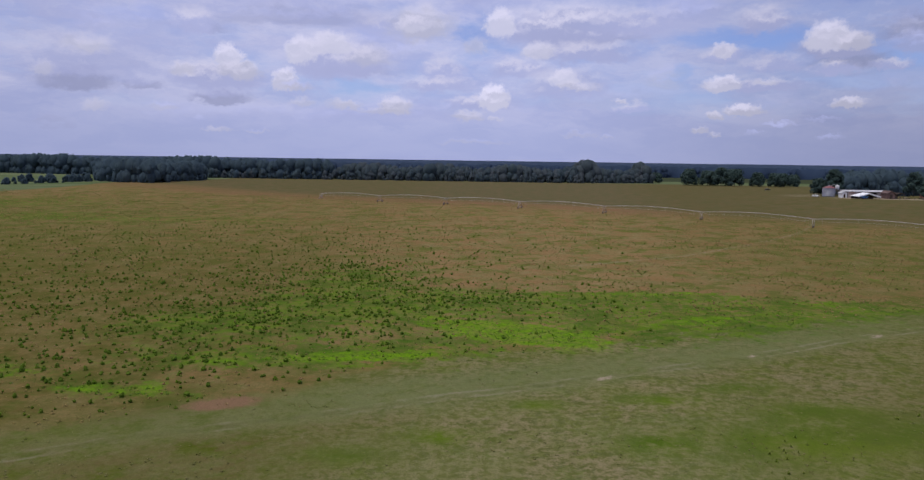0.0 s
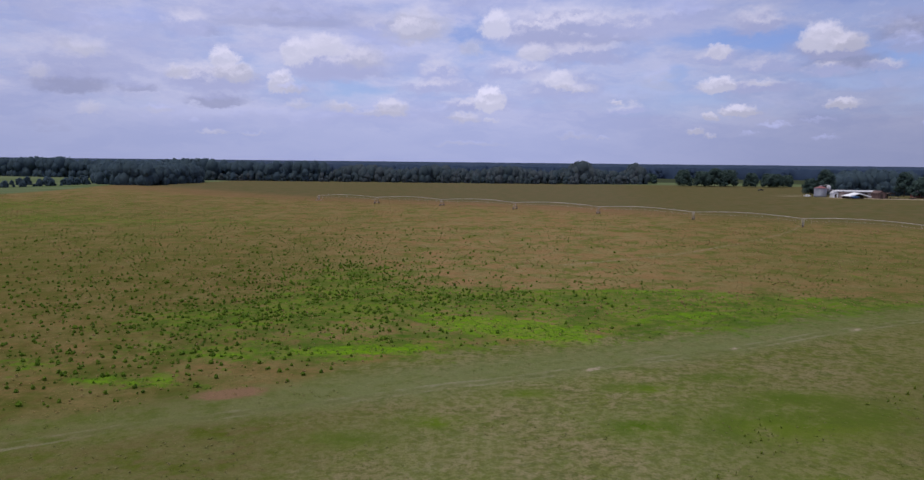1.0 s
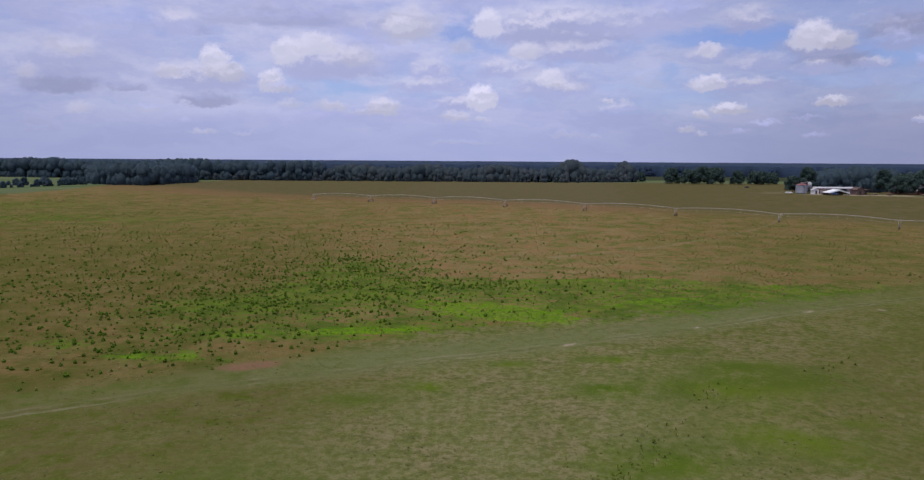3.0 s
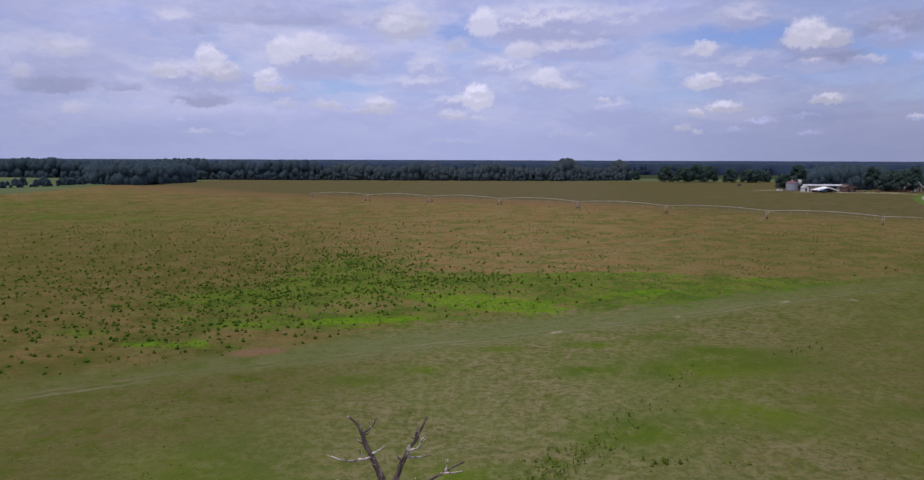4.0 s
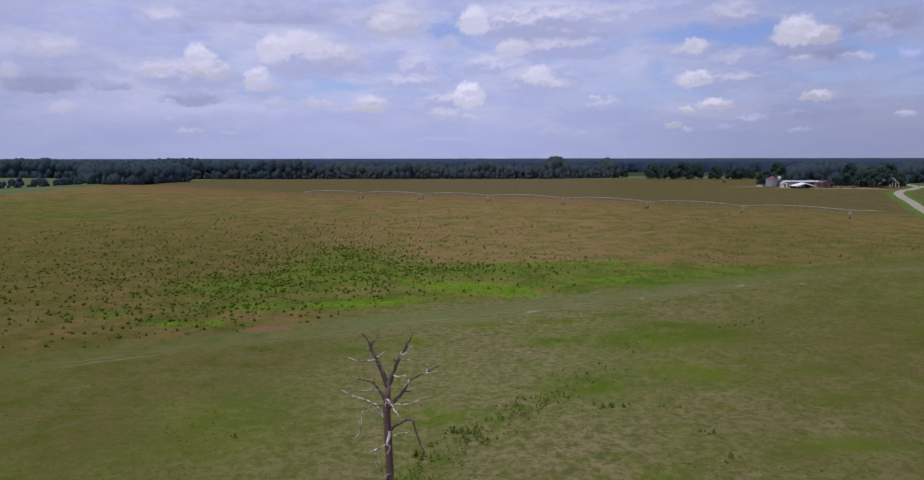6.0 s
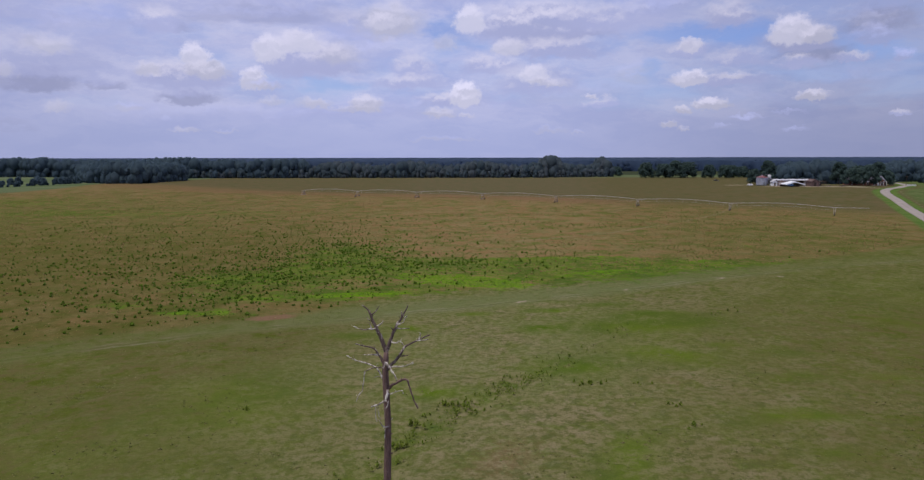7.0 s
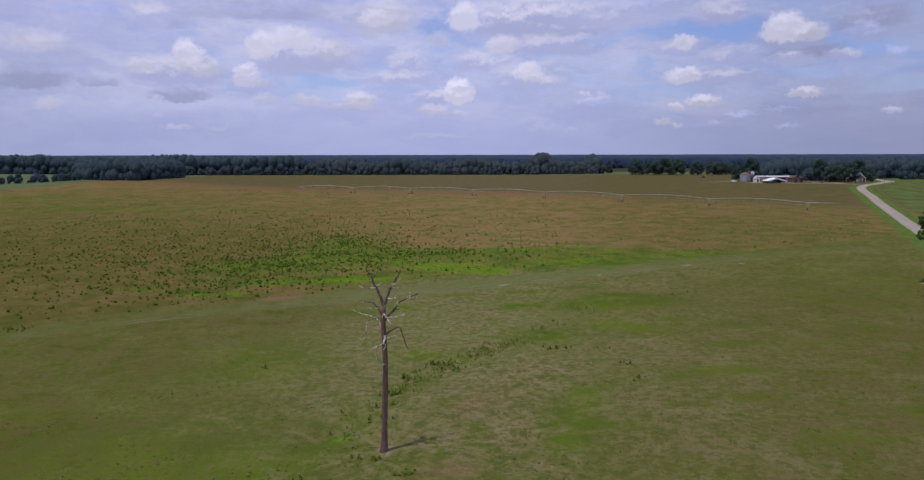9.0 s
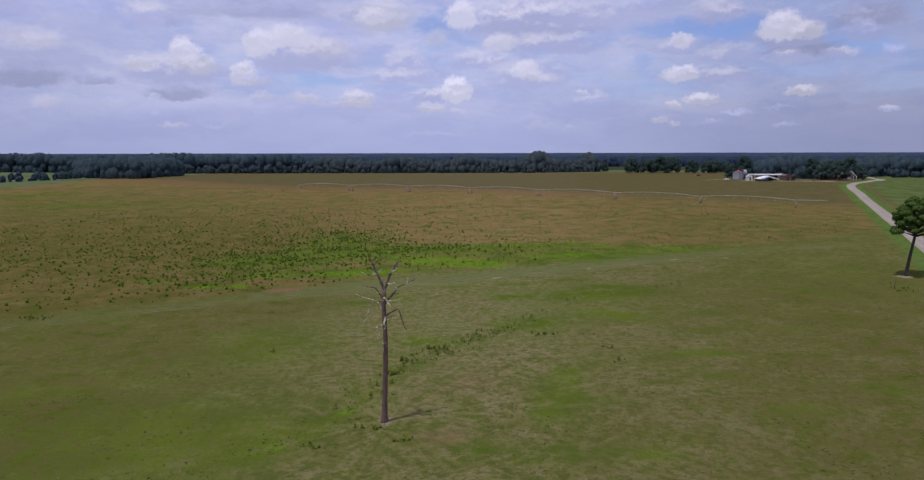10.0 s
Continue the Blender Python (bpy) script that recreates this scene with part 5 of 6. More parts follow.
def irrigation():
    base = height(*TOWERS[0])
    t = thing("irrigation_pivot", pose(TOWERS[0][0], TOWERS[0][1], base), "long galvanised irrigation pivot on wheeled towers across the field", "irrigation machine")
    o = Vector((TOWERS[0][0], TOWERS[0][1], base))
    run = (Vector((*TOWERS[1], 0)) - Vector((*TOWERS[0], 0))).normalized()
    side = Vector((-run.y, run.x, 0))
    feet = [Vector((x, y, height(x, y))) - o for x, y in TOWERS]
    PH = 3.35

    def tower(f, fixed):
        w = 0.5 if fixed else 0.42
        b = None
        for s in (-1, 1):
            for q in (-1, 1):
                b = tube([f + side * s * 2.0 + run * q * 0.25 + Vector((0, 0, 0.75)), f + side * s * 0.15 + run * q * w + Vector((0, 0, PH))], [0.06, 0.05], 6, b)
        b = tube([f + side * -1.1 + Vector((0, 0, 2.2)), f + side * 1.1 + Vector((0, 0, 2.2))], [0.05, 0.05], 6, b)
        frame_ = part("tower", b, STEEL, t, "steel tower with braced legs")
        part("base_beam", tube([f + side * -2.2 + Vector((0, 0, 0.75)), f + side * 2.2 + Vector((0, 0, 0.75))], [0.12, 0.12], 8), STEEL, frame_)
        if fixed:
            part("control_box", box((0.7, 0.4, 1.0), tuple(f + side * 0.6 + Vector((0, 0, 1.2))), 0.03), STEEL, frame_)
            return
        for s in (-1, 1):
            c = f + side * s * 1.9 + Vector((0, 0, 0.55))
            b = tube([c - run * 0.16, c - run * 0.1, c + run * 0.1, c + run * 0.16], [0.44, 0.55, 0.55, 0.44], 16)
            part("wheel", b, RUBBER, frame_, "black ridged tyre")
            part("hub", tube([c - run * 0.18, c + run * 0.18], [0.25, 0.25], 10), STEEL, frame_)

    for k, f in enumerate(feet):
        tower(f, k == 0)
    up = Vector((0, 0, 1))
    for k in range(len(feet) - 1):
        a, b2 = feet[k] + up * PH, feet[k + 1] + up * PH
        pts = [a.lerp(b2, j / 16) + up * 0.95 * math.sin(math.pi * j / 16) for j in range(17)]
        span = part("span", tube(pts, [0.09] * 17, 8), PIPE, t, "arched water pipe")
        for s in (-1, 1):
            rod = [a + side * s * 0.1] + [a.lerp(b2, (j + 0.5) / 7) + side * s * 0.75 + up * (0.95 * math.sin(math.pi * (j + 0.5) / 7) - 1.25) for j in range(7)] + [b2 + side * s * 0.1]
            part("truss_rod", tube(rod, [0.014] * len(rod), 4), STEEL, span)
        for j in range(7):
            q = a.lerp(b2, (j + 0.5) / 7) + up * 0.95 * math.sin(math.pi * (j + 0.5) / 7)
            br = None
            for s in (-1, 1):
                br = tube([q, q + side * s * 0.75 - up * 1.25], [0.018, 0.018], 4, br)
            br = tube([q + side * 0.75 - up * 1.25, q - side * 0.75 - up * 1.25], [0.016, 0.016], 4, br)
            part("truss_brace", br, STEEL, span)
            part("drop_hose", tube([q, q + up * 0.2 + side * 0.2, q + side * 0.3 - up * 1.0, q + side * 0.3 - up * 2.3], [0.014] * 4, 4), STEEL, span)
    e = feet[-1] + up * PH
    tail = [e + run * d + up * h for d, h in ((0, 0), (4, 0.1), (9, 0.15), (13, 0.1))]
    over = part("overhang", tube(tail, [0.1, 0.08, 0.07, 0.06], 8), PIPE, t, "thin end pipe held by cables")
    part("cable", tube([e + up * 1.1, e + run * 12 + up * 0.12], [0.02, 0.02], 4), STEEL, over)
    part("mast", tube([e, e + up * 1.1], [0.05, 0.04], 6), STEEL, over)


irrigation()


# ---- the farm ----
def silo(x, y, r, wall, roof, matw, matr, label, name="grain_silo", rings=8):
    t = thing(name, pose(x, y, height(x, y) - 0.05), label, "silo", "silos in the farmyard")
    zs, rs = [0.0], [r]
    for k in range(rings):
        z = wall * (k + 1) / rings
        zs += [z - 0.08, z - 0.04, z]; rs += [r, r + 0.06, r]
    body = part("body", tube([(0, 0, z) for z in zs], rs, 28), matw, t, "ridged sheet steel wall")
    cone = tube([(0, 0, wall + 0.01), (0, 0, wall + 0.06), (0, 0, wall + roof * 0.9), (0, 0, wall + roof)], [r + 0.25, r + 0.22, r * 0.16, r * 0.14], 28)
    rf = part("roof", cone, matr, t, "conical sheet roof")
    part("cap", tube([(0, 0, wall + roof), (0, 0, wall + roof + 0.25), (0, 0, wall + roof + 0.4)], [r * 0.17, r * 0.17, 0.05], 12), TIN, rf)
    for k in range(14):
        a = 2 * math.pi * k / 14
        part("rib", tube([(r * 0.17 * math.cos(a), r * 0.17 * math.sin(a), wall + roof * 0.9 + 0.03), ((r + 0.2) * math.cos(a), (r + 0.2) * math.sin(a), wall + 0.08)], [0.04, 0.04], 4), matr, rf)
    lad = None
    for s in (-0.22, 0.22):
        lad = tube([(s, -r - 0.15, 0.3), (s, -r - 0.15, wall)], [0.025, 0.025], 4, lad)
    for k in range(int(wall / 0.35)):
        lad = tube([(-0.22, -r - 0.15, 0.5 + k * 0.35), (0.22, -r - 0.15, 0.5 + k * 0.35)], [0.018, 0.018], 4, lad)
    part("ladder", lad, STEEL, t)
    part("door", box((0.8, 0.12, 1.7), (1.2, -math.sqrt(max(r * r - 1.44, 0.1)) - 0.03, 0.4), 0.02), TIN, t)
    return t


silo(219.5, 458, 3.85, 5.8, 1.5, TIN, REDROOF, "grey corrugated steel grain silo with a rusty red cone roof")
silo(229.4, 448, 2.3, 3.0, 1.0, PINK, RUST, "low round faded steel bin with a rusty roof", rings=5)


def elevator():
    x, y = 225.6, 460
    t = thing("grain_elevator", pose(x, y, height(x, y)), "slim pale grain elevator leaning at the silo", "grain elevator")
    b = None
    for sx in (-0.7, 0.7):
        for sy in (-0.7, 0.7):
            b = tube([(sx, sy, -0.1), (sx * 0.9, sy * 0.9, 5.2)], [0.07, 0.07], 5, b)
    for z in (1.7, 3.4, 5.0):
        for s in (-1, 1):
            b = tube([(-0.65, 0.65 * s, z), (0.65, 0.65 * s, z)], [0.04, 0.04], 4, b)
            b = tube([(0.65 * s, -0.65, z), (0.65 * s, 0.65, z)], [0.04, 0.04], 4, b)
    part("frame", b, STEEL, t)
    part("hopper", tube([(0, 0, 3.6), (0, 0, 5.0), (0, 0, 7.2), (0, 0, 7.7)], [0.3, 1.25, 1.25, 0.5], 14), TINROOF, t, "pale steel hopper")
    part("chute", tube([(0.3, 0, 7.5), (-2.2, 0, 7.9), (-4.2, -0.6, 7.2)], [0.16, 0.16, 0.14], 8), STEEL, t)


elevator()


def gable_shed(name, x, y, turn, w, d, wall, roof, matw, matr, label, open_front=False, over=0.35, category="shed", deep=0.4):
    """A shed with its gable to the front: walls with thickness, posts, two roof slopes, ridge cap, door."""
    t = thing(name, pose(x, y, height(x, y) - 0.05, 0, 0, turn), label, category)
    th = 0.14
    if not open_front:
        part("front_wall", prism([(-w / 2, 0), (w / 2, 0), (w / 2, wall), (0, wall + roof), (-w / 2, wall)], th, (0, -d / 2, 0)), matw, t)
        part("door", box((w * 0.34, 0.1, wall * 0.8), (0, -d / 2 - 0.1, 0.02), 0.02), DARKW, t, "dark doorway leaf")
    else:
        n = max(2, int(w / 4.5)) + 1
        for k in range(n):
            for yy in (-d / 2 + 0.3, 0):
                part("post", box((0.22, 0.22, wall), (-w / 2 + 0.3 + (w - 0.6) * k / (n - 1), yy, 0), 0.02), TIMBER, t)
        part("gable_board", prism([(-w / 2, wall - deep), (0, wall + roof - deep), (w / 2, wall - deep), (w / 2, wall), (0, wall + roof), (-w / 2, wall)], th, (0, -d / 2 - over, 0)), matr, t, "sloped fascia board")
    part("back_wall", prism([(-w / 2, 0), (w / 2, 0), (w / 2, wall), (0, wall + roof), (-w / 2, wall)], th, (0, d / 2, 0)), matw, t)
    for s in (-1, 1):
        if not open_front:
            part("side_wall", box((th, d - th, wall), (s * (w / 2 - th / 2), 0, 0)), matw, t)
        sl = roof / (w / 2)
        e = w / 2 + over
        rf = part("roof_slope", prism([(0, wall + roof + 0.02), (s * e, wall - over * sl + 0.02), (s * e, wall - over * sl + 0.12), (0, wall + roof + 0.12)], d + 2 * over), matr, t)
        for k in range(int(d / 1.2)):
            yy = -d / 2 + 0.6 + k * 1.2
            part("roof_rib", prism([(s * 0.1, wall + roof + 0.12 - sl * 0.1), (s * e, wall - over * sl + 0.12), (s * e, wall - over * sl + 0.17), (s * 0.1, wall + roof + 0.17 - sl * 0.1)], 0.08, (0, yy, 0)), matr, rf)
    part("ridge_cap", box((0.4, d + 2 * over, 0.1), (0, 0, wall + roof + 0.1), 0.02), matr, t)
    return t


gable_shed("small_shed", 224.6, 450, 0, 3.4, 4.2, 2.9, 1.2, WHITE, TINROOF, "small white gabled shed between the steel bins")
gable_shed("open_barn", 230.6, 434, 0, 13.4, 8.0, 1.7, 1.95, DARKW, WHITE, "open pole barn with a wide bright white gable roof", True, category="barn", deep=0.6)


def long_shed():
    x, y, w, d = 241.0, 456, 27, 9
    t = thing("machine_shed", pose(x, y, height(x, y) - 0.05), "long rusty machine shed under a pale low sheet roof", "shed")
    h1, h2 = 3.9, 4.35
    part("back_wall", box((w, 0.15, h2), (0, d / 2, 0)), RUST, t)
    for s in (-1, 1):
        part("side_wall", prism([(-0.07, 0), (0.07, 0), (0.07, h1), (-0.07, h1)], d - 0.2, (s * (w / 2 - 0.1), 0, 0)), RUST, t)
    for k in range(8):
        part("post", box((0.24, 0.24, h1), (-w / 2 + 0.4 + k * (w - 0.8) / 7, -d / 2 + 0.2, 0), 0.02), TIMBER, t)
    for k in (1, 2, 5, 6):
        part("wall_panel", box(((w - 0.8) / 7 - 0.3, 0.1, h1 - 0.5), (-w / 2 + 0.4 + (k + 0.5) * (w - 0.8) / 7, -d / 2 + 0.22, 0)), (RUST, PINK)[k % 2], t, "rust-stained sheet panel")
    b = bmesh.new()
    vs = [b.verts.new(v) for v in ((-w / 2 - 0.4, -d / 2 - 0.6, h1), (w / 2 + 0.4, -d / 2 - 0.6, h1), (w / 2 + 0.4, d / 2 + 0.4, h2 + 0.1), (-w / 2 - 0.4, d / 2 + 0.4, h2 + 0.1))]
    up = [b.verts.new(v.co + Vector((0, 0, 0.14))) for v in vs]
    b.faces.new(vs[::-1]); b.faces.new(up)
    for k in range(4):
        b.faces.new((vs[k], vs[(k + 1) % 4], up[(k + 1) % 4], up[k]))
    rf = part("roof", b, TINROOF, t, "pale sheet roof")
    for k in range(26):
        xx = -w / 2 + k * w / 25
        part("roof_rib", tube([(xx, -d / 2 - 0.6, h1 + 0.16), (xx, d / 2 + 0.4, h2 + 0.26)], [0.05, 0.05], 4), TINROOF, rf)
    part("fascia", box((w + 0.8, 0.06, 0.35), (0, -d / 2 - 0.64, h1 - 0.2)), TINROOF, t)


long_shed()
gable_shed("timber_shed", 248.2, 442, 0, 4.6, 8, 3.6, 1.4, RUST, RUST, "old rusty brown shed with a low gable")
gable_shed("lean_to", 253.2, 441, 3, 5.4, 6.5, 3.2, 0.7, DARKW, DARKW, "dark open lean-to at the end of the sheds", True)


def cart():
    x, y = 226.5, 427.5
    t = thing("grain_wagon", pose(x, y, height(x, y), 0, 0, 8), "blue farm wagon parked under the white roof", "wagon")
    b = bmesh.new()
    lo = [b.verts.new(v) for v in ((-1.2, -0.7, 0.8), (1.2, -0.7, 0.8), (1.2, 0.7, 0.8), (-1.2, 0.7, 0.8))]
    hi = [b.verts.new(v) for v in ((-1.9, -1.15, 1.5), (1.9, -1.15, 1.5), (1.9, 1.15, 1.5), (-1.9, 1.15, 1.5))]
    b.faces.new(lo[::-1]); b.faces.new(hi)
    for k in range(4):
        b.faces.new((lo[k], lo[(k + 1) % 4], hi[(k + 1) % 4], hi[k]))
    part("body", b, BLUE, t, "sloped blue steel box")
    part("rim", box((3.95, 2.4, 0.1), (0, 0, 1.48), 0.02), BLUE, t)
    for s in (-1.0, 1.0):
        for q in (-0.85, 0.85):
            part("wheel", tube([(s, q - 0.12, 0.42), (s, q + 0.12, 0.42)], [0.42, 0.42], 14), RUBBER, t)
    part("drawbar", tube([(-1.2, 0, 0.7), (-3.0, 0, 0.45)], [0.07, 0.05], 6), STEEL, t)


cart()


def pickup(name, x, y, turn, paint, label):
    t = thing(name, pose(x, y, height(x, y), 0, 0, turn), label, "truck")
    part("body", prism([(-2.6, 0.45), (2.55, 0.45), (2.6, 0.95), (1.2, 1.08), (-2.6, 1.08)], 1.8), paint, t)
    cab = part("cab", prism([(-0.9, 1.08), (1.15, 1.08), (0.6, 1.75), (-0.75, 1.75)], 1.6), paint, t)
    part("windscreen", prism([(1.13, 1.13), (1.16, 1.13), (0.66, 1.7), (0.63, 1.7)], 1.4), GLASS, cab)
    for s in (-1, 1):
        part("side_window", prism([(-0.7, 1.15), (0.85, 1.15), (0.5, 1.65), (-0.62, 1.65)], 0.03, (0, s * 0.805, 0)), GLASS, cab)
        for q in (-1.6, 1.6):
            w = part("wheel", tube([(q, s * 0.72, 0.38), (q, s * 0.95, 0.38)], [0.38, 0.38], 16), RUBBER, t)
            part("rim", tube([(q, s * 0.94, 0.38), (q, s * 0.965, 0.38)], [0.2, 0.2], 10), STEEL, w)
        part("headlight", box((0.06, 0.3, 0.16), (2.6, s * 0.65, 0.75), 0.01), WHITE, t)
    part("bumper", box((0.15, 1.85, 0.2), (2.66, 0, 0.45), 0.03), STEEL, t)


pickup("pickup_truck", 264, 675, 175, DARKCAR, "dark pickup truck parked beyond the field")
pickup("pickup_truck", 209, 453, -80, WHITE, "white pickup truck parked beside the silo")


def house():
    x, y = 296.8, 465
    t = thing("farm_house", pose(x, y, height(x, y) - 0.1, 0, 0, -3), "low red brick farmhouse with a grey roof and white porch", "house")
    h = 3.1

    def block(cx, w, d, wall_h, rise_):
        walls = part("wall", box((w, d, wall_h), (cx, 0, 0)), BRICK, t, "red brick wall")
        rf = part("roof", prism([(-d / 2 - 0.5, wall_h - 0.1), (d / 2 + 0.5, wall_h - 0.1), (0, wall_h + rise_)], w + 1.0), SHINGLE, t, "grey shingle roof")
        rf.matrix_parent_inverse = Matrix.Identity(4)
        rf.rotation_euler, rf.location = (0, 0, radians(90)), (cx, 0, 0)
        part("eave_board", box((w + 1.04, 0.06, 0.24), (cx, -d / 2 - 0.53, wall_h - 0.22)), WHITE, t)
        return walls

    block(-4.5, 16, 9, h, 2.6)
    block(8.0, 9, 11, h + 0.5, 3.4)
    # front gable and porch
    g = part("gable", prism([(-3.4, h + 0.2), (3.4, h + 0.2), (0, h + 2.9)], 4.5, (8.0, -6.2, 0)), SHINGLE, t)
    part("gable_face", prism([(-2.9, h + 0.3), (2.9, h + 0.3), (0, h + 2.5)], 0.1, (8.0, -8.5, 0)), BRICK, g)
    part("porch_floor", box((9.4, 3.0, 0.35), (8.0, -7.0, 0)), TIMBER, t)
    for k in range(5):
        part("column", box((0.26, 0.26, h), (3.8 + k * 2.1, -8.2, 0.35), 0.03), WHITE, t, "white porch column")
    part("porch_beam", box((9.4, 0.3, 0.2), (8.0, -8.2, h + 0.1)), WHITE, t)
    part("door", box((1.0, 0.12, 2.1), (8.0, -5.55, 0.35), 0.02), WHITE, t)
    for cx, yy in ((-10, -4.5), (-6.5, -4.5), (-2.5, -4.5), (0.8, -4.5), (5.6, -5.5), (10.6, -5.5)):
        f = part("window", box((1.3, 0.14, 1.5), (cx, yy - 0.03, 0.95), 0.01), WHITE, t, "white framed window")
        for s in (-1, 1):
            part("pane", box((0.52, 0.05, 1.28), (cx + s * 0.29, yy - 0.1, 1.06)), GLASS, f)
    part("chimney", box((0.9, 0.9, 2.2), (-6, 1.2, h + 1.4), 0.02), BRICK, t)


house()


def utility_pole(x, y, h):
    t = thing("utility_pole", pose(x, y, height(x, y)), "grey wooden utility pole with a crossarm", "utility pole")
    part("pole", tube([(0, 0, -0.5), (0, 0, h * 0.5), (0, 0, h)], [0.13, 0.12, 0.09], 8), DARKW, t)
    arm = part("crossarm", box((2.2, 0.12, 0.14), (0, -0.12, h - 0.7)), TIMBER, t)
    for s in (-1.0, -0.4, 0.4, 1.0):
        part("insulator", tube([(s, -0.12, h - 0.56), (s, -0.12, h - 0.36)], [0.05, 0.035], 6), GLASS, arm)


utility_pole(329, 466, 7.5)


def rail_fence():
    x, y = 338, 474
    t = thing("board_fence", pose(x, y, height(x, y), 0, 0, 12), "short white painted board fence beside the road", "fence")
    for k in range(5):
        part("post", box((0.16, 0.16, 1.5), (-4 + k * 2, 0, 0), 0.02), WHITE, t)
    for z in (0.35, 0.75, 1.15):
        part("rail", box((8.2, 0.06, 0.24), (0, -0.12, z), 0.01), WHITE, t)


rail_fence()


def sapling(x, y):
    t = thing("dead_sapling", pose(x, y, height(x, y)), "thin bare dead sapling in the pasture", "sapling")
    part("stem", tube([(0, 0, -0.2), (0.03, 0, 1.2), (0.0, 0, 2.6)], [0.07, 0.05, 0.02], 6), TRUNK, t)
    for z, a in ((1.2, 0.5), (1.6, 3.0), (2.0, 1.4)):
        part("twig", tube([(0.02, 0, z), (0.4 * math.cos(a), 0.4 * math.sin(a), z + 0.3)], [0.02, 0.008], 4), TRUNK, t)


sapling(93.3, 66.5)


def scrap(x, y, seed):
    rng = random.Random(seed)
    t = thing("scrap_pile", pose(x, y, height(x, y)), "low pile of old timber and rusty sheet by the sheds", "scrap pile")
    for k in range(9):
        a = rng.uniform(0, 180)
        ob = part("board", box((rng.uniform(1.2, 3), rng.uniform(0.2, 0.9), 0.12), (0, 0, 0), 0.01), rng.choice((RUST, TIMBER, DARKW)), t)
        ob.location = (rng.uniform(-3, 3), rng.uniform(-1.2, 1.2), 0.1 + k * 0.09)
        ob.rotation_euler = (rng.uniform(-0.15, 0.15), rng.uniform(-0.2, 0.2), radians(a))


scrap(261, 440, 1)
scrap(268, 438, 2)


# ---- plants of the field and the pasture ----
def bushes(name, label, mat, xs, ys, rs, leaves, seed, category, tall=0.9, blade=0.75, core=0.0):
    """Low rounded plants as one mesh: leaves heaped over a lopsided dome at each foot; core: how much of the plant its dense inside fills."""
    rng = np.random.default_rng(seed)
    n = len(xs)
    foot = np.stack([xs, ys, rise(xs, ys) - 0.03], 1)
    R = np.repeat(rs, leaves)
    d = rng.normal(size=(n * leaves, 3)); d[:, 2] = np.abs(d[:, 2])
    d /= np.linalg.norm(d, axis=1, keepdims=True)
    lop = np.repeat(rng.uniform(0.8, 1.2, (n, 3)), leaves, axis=0)
    c = np.repeat(foot, leaves, axis=0) + d * lop * (R * rng.uniform(0.3 if core else 0.2, 0.85, n * leaves))[:, None] * np.array([1, 1, tall * 1.3])
    nn = d * 0.8 + rng.normal(size=d.shape) * 0.4 + np.array([0, 0, 1.3])
    nn /= np.linalg.norm(nn, axis=1, keepdims=True)
    v, f = quads_at(c, nn, R[:, None] * blade, rng, 0.7)
    tone = rng.uniform(0, 1, n)
    tint = np.repeat(np.repeat(tone, leaves), 4)
    if core:
        # two rings of five corners and a small lid, each corner pushed in or out
        ang = np.arange(5) * 2 * math.pi / 5
        rings = np.array([[(math.cos(t) * w, math.sin(t) * w, z) for t in ang] for w, z in ((0.85, 0.0), (1.0, 0.55), (0.35, 1.0))]).reshape(15, 3)
        cv = foot[:, None, :] + rings[None] * rng.uniform(0.75, 1.25, (n, 15, 1)) * (rs[:, None, None] * core * np.array([0.8, 0.8, tall * 1.05]))
        ring_f = np.array([(i * 5 + j, i * 5 + (j + 1) % 5, (i + 1) * 5 + (j + 1) % 5, (i + 1) * 5 + j) for i in range(2) for j in range(5)] + [(10, 11, 12, 13)])
        cf = (ring_f[None] + 15 * np.arange(n)[:, None, None]).reshape(-1, 4) + len(v)
        v, f = np.concatenate([v, cv.reshape(-1, 3)]), np.concatenate([f, cf])
        tint = np.concatenate([tint, np.repeat(tone, 15)])
    me = mesh_of(name, v, f, mat, False, tint)
    return tagged(new(name, me), label, category, kind="stuff")


def strewn(seed, n, x0, x1, y0, y1, keep):
    rng = np.random.default_rng(seed)
    x, y = rng.uniform(x0, x1, n), rng.uniform(y0, y1, n)
    k = rng.uniform(0, 1, n) < keep(x, y)
    x, y = x[k], y[k]
    return x, y, rng


def edge_of(x, y):
    return polyline_distance(x, y, FIELD_EDGE)


def patchy(x, y, s, off):
    return np.array([noise.noise((a * s, b * s, off)) for a, b in zip(x, y)])


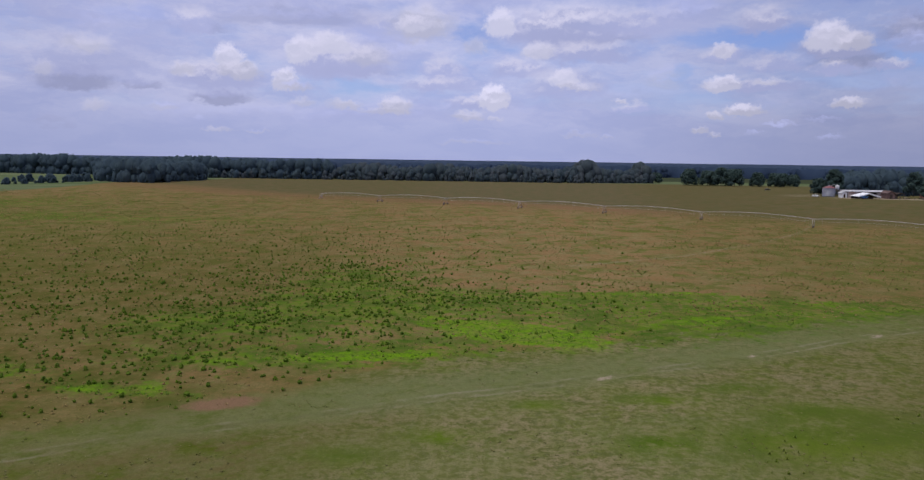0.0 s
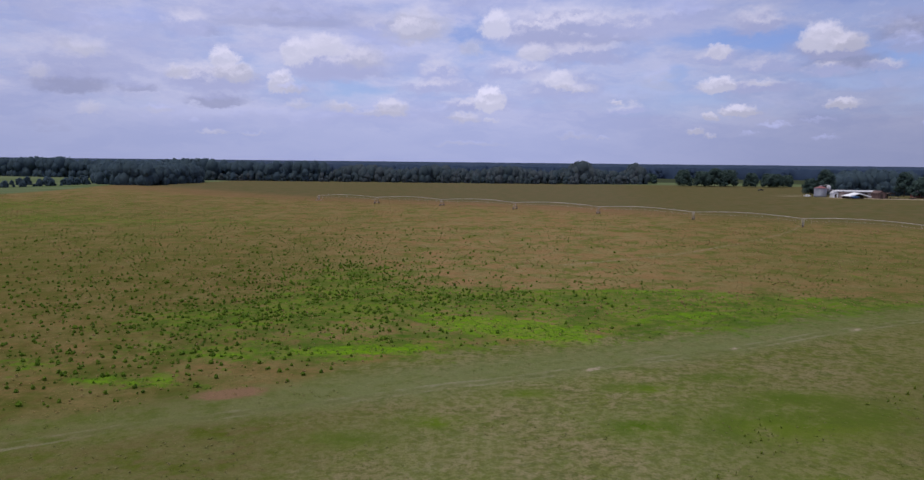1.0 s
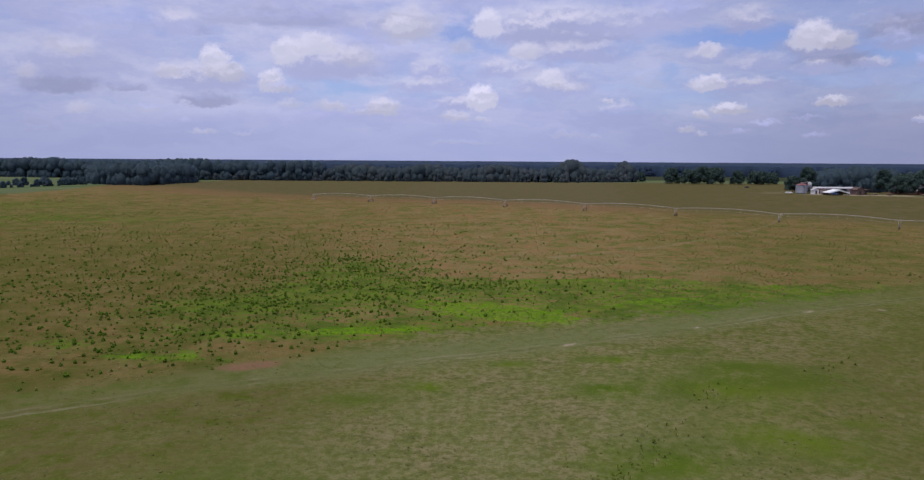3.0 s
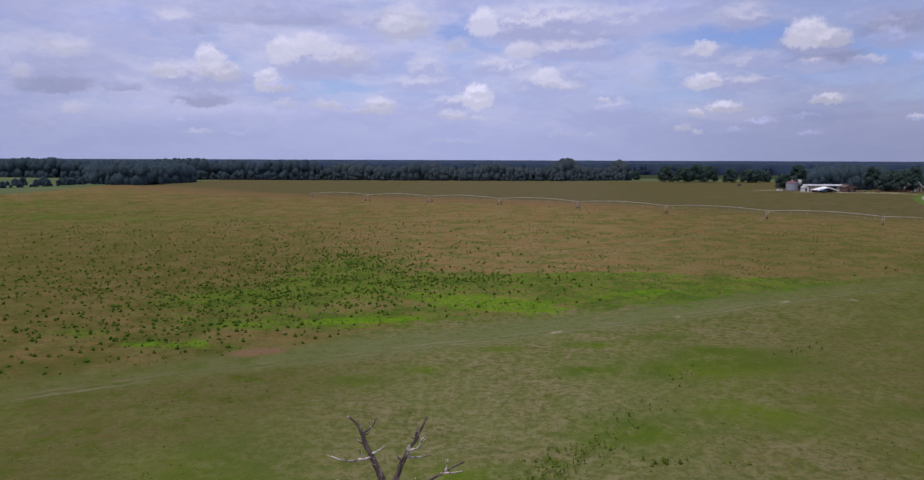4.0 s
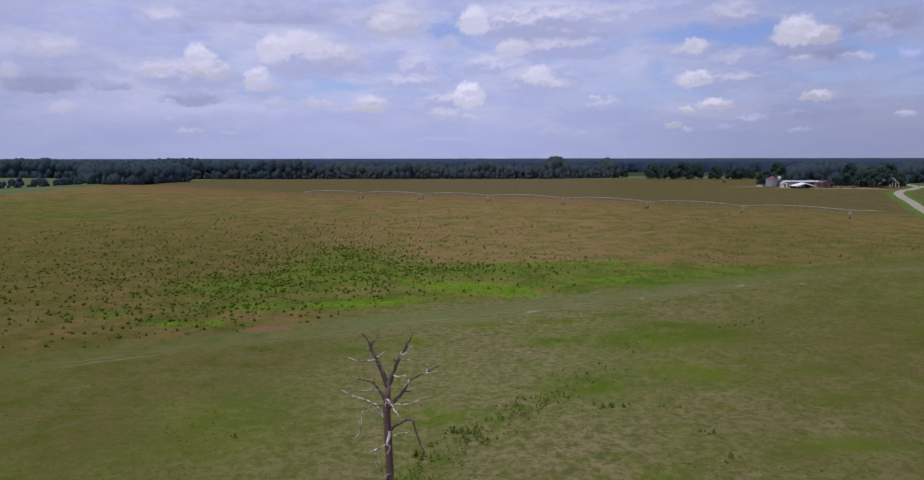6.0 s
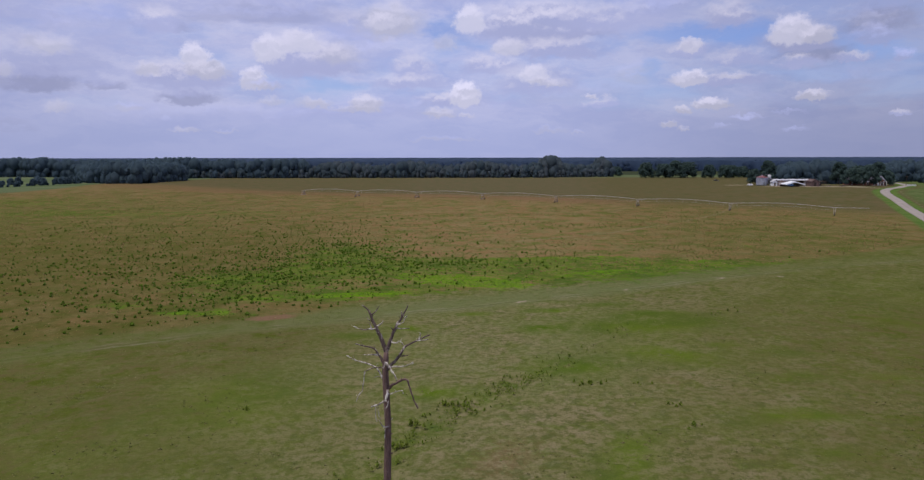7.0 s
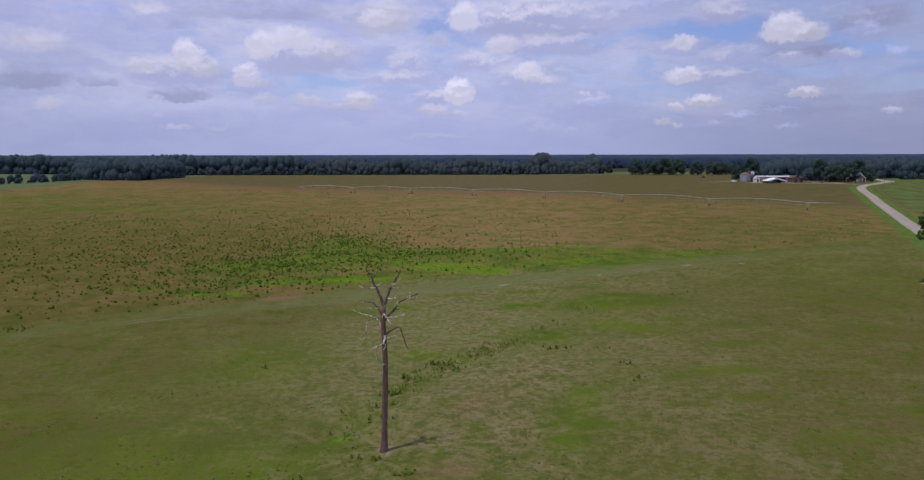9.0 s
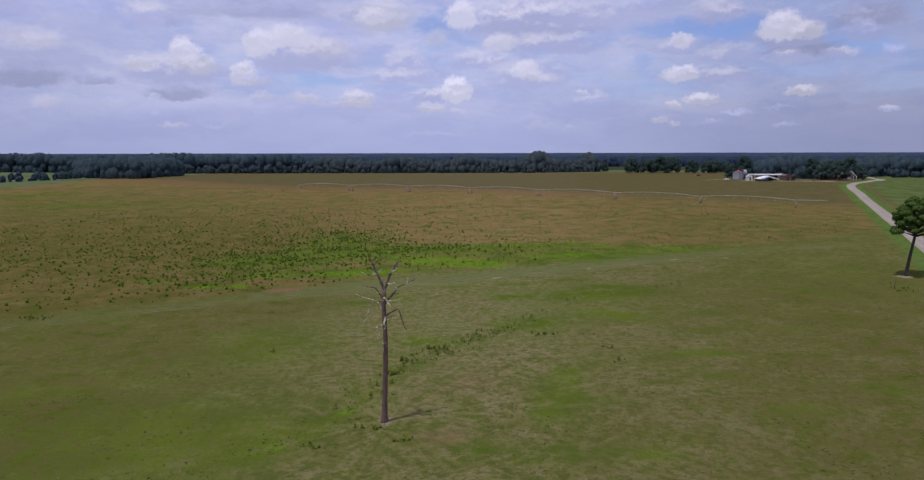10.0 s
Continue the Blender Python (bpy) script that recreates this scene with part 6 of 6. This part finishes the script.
def field_weeds():
    def keep(x, y):
        d = 0.062 * np.clip((45 - x) / 80, 0.02, 1) * np.clip(1.35 - (y - 48) / 190, 0.25, 1)
        d = d + 0.36 * np.minimum(blob(x, y, -28, 143, 16, 22) + blob(x, y, -20, 114, 22, 14) + 0.8 * blob(x, y, -44, 100, 18, 12) + 0.55 * blob(x, y, -45, 78, 24, 9) + 0.8 * blob(x, y, 6, 125, 16, 7) + 0.3 * blob(x, y, -60, 120, 44, 34), 1)
        d = d * (0.9 + 1.1 * patchy(x, y, 0.16, 2.0)) * (1 - 0.9 * np.clip(lime_at(x, y), 0, 1))
        return np.where(edge_of(x, y) > 0.6, d, 0)
    x, y, rng = strewn(41, 82000, -150, 110, 48, 250, keep)
    bushes("field_weeds", "dark green weeds scattered over the stubble field", WEED, x, y, 0.18 + 0.28 * rng.uniform(0, 1, len(x)) ** 1.6, 8, 42, "weeds", 1.3, 0.75, 0.85)


field_weeds()


def field_tufts():
    """Taller stalks and weeds further out, where the field turns brown."""
    def keep(x, y):
        d = (0.5 + 1.0 * patchy(x, y, 0.05, 7.0)) * np.clip((y - 70) / 60, 0.15, 1) * np.clip((380 - y - 0.53 * x) / 70, 0, 1)
        return np.where((edge_of(x, y) > 1.0) & (polyline_distance(x, y, ROADLINE) > 12) & (np.abs(x) < 0.75 * y + 40), d, 0)
    x, y, rng = strewn(43, 76000, -330, 190, 70, 440, keep)
    k = rng.uniform(0, 1, len(x)) < 0.5 + 0.9 * patchy(x, y, 0.03, 3.0)
    bushes("field_growth", "low olive growth thinly spread over the field", OLIVE, x[k], y[k], rng.uniform(0.12, 0.32, k.sum()), 2, 44, "weeds", 0.9, 0.7, 0.9)
    bushes("dry_growth", "red brown dry growth spread over the field", DRY, x[~k], y[~k], rng.uniform(0.12, 0.30, (~k).sum()), 2, 45, "weeds", 0.8, 0.7, 0.9)


field_tufts()


def ditch_weeds():
    rng = np.random.default_rng(51)
    pts = curve_points(DITCH[3:], 0.35)
    xs, ys, hs = [], [], []
    for k, (px, py) in enumerate(pts):
        dense = 3.4 * max(0.0, 0.6 + 0.8 * noise.noise((px * 0.35, py * 0.35, 4.0))) if 14 < py < 38 else 0.3
        for j in range(rng.poisson(dense * 1.8)):
            xs.append(px + rng.normal(0, 1.25)); ys.append(py + rng.normal(0, 0.9)); hs.append(rng.uniform(0.07, 0.24))
    for cx, cy, n, s in ((20.0, 33.3, 10, 0.9), (3.4, 26.2, 12, 0.5), (0.6, 20.5, 10, 0.6), (5.5, 26.0, 8, 0.8), (-1.5, 12, 4, 0.6), (28.1, 20.4, 6, 0.6), (2.2, -4.5, 8, 0.5), (-1.5, 8, 5, 0.6), (-1.1, -1.7, 4, 0.3), (-2.7, -1.5, 4, 0.4), (-6.5, -6, 6, 0.8), (-0.7, 15.2, 6, 0.5), (-62, 44, 22, 1.6), (95, 66.5, 8, 0.9), (93, 64, 8, 0.8), (27, 33, 5, 0.9), (28.5, 26, 5, 0.8), (-18, 25, 4, 1.0), (48, 70, 8, 3)):
        for j in range(n):
            xs.append(cx + rng.normal(0, s)); ys.append(cy + rng.normal(0, s * 0.5)); hs.append(rng.uniform(0.15, 0.42))
    bushes("ditch_weeds", "tall green weeds along the shallow ditch", DITCHW, np.array(xs), np.array(ys), np.array(hs), 20, 52, "weeds", 1.9, 0.5, 0.55)


ditch_weeds()


def grass():
    x, y, rng = strewn(61, 38000, -75, 105, -30, 110, lambda x, y: np.where(edge_of(x, y) < -0.5, 0.65 * np.clip(1.2 - (y + 30) / 190, 0.3, 1), 0))
    keep = np.abs(polyline_distance(x, y, TRACK)) > 1.8
    x, y = x[keep], y[keep]
    bushes("pasture_grass", "olive tufts of dry pasture grass", TUFT, x, y, rng.uniform(0.08, 0.24, len(x)), 6, 62, "grass", 0.5)
    x, y, rng = strewn(63, 34000, -140, 150, 46, 230, lambda x, y: np.where(edge_of(x, y) > 0.3, 0.8 * np.exp(-((y - 60) / 120) ** 2), 0))
    bushes("field_stubble", "brown dry stalks of the stubble field", STALK, x, y, rng.uniform(0.1, 0.3, len(x)), 6, 64, "stubble", 0.8)
    x, y, rng = strewn(65, 70000, -80, 90, -25, 145, lambda x, y: np.clip(lime_at(x, y) - 0.25, 0, 1))
    bushes("lush_grass", "bright green lush grass in damp patches", LIME, x, y, rng.uniform(0.12, 0.34, len(x)), 6, 66, "grass", 0.7)
    x, y, rng = strewn(67, 40000, -80, 100, -25, 150, lambda x, y: np.clip(lush_at(x, y) - 0.3, 0, 1) * 0.75)
    bushes("green_grass", "green grass tufts in the richer ground", GREEN, x, y, rng.uniform(0.12, 0.36, len(x)), 6, 68, "grass", 0.7)


grass()
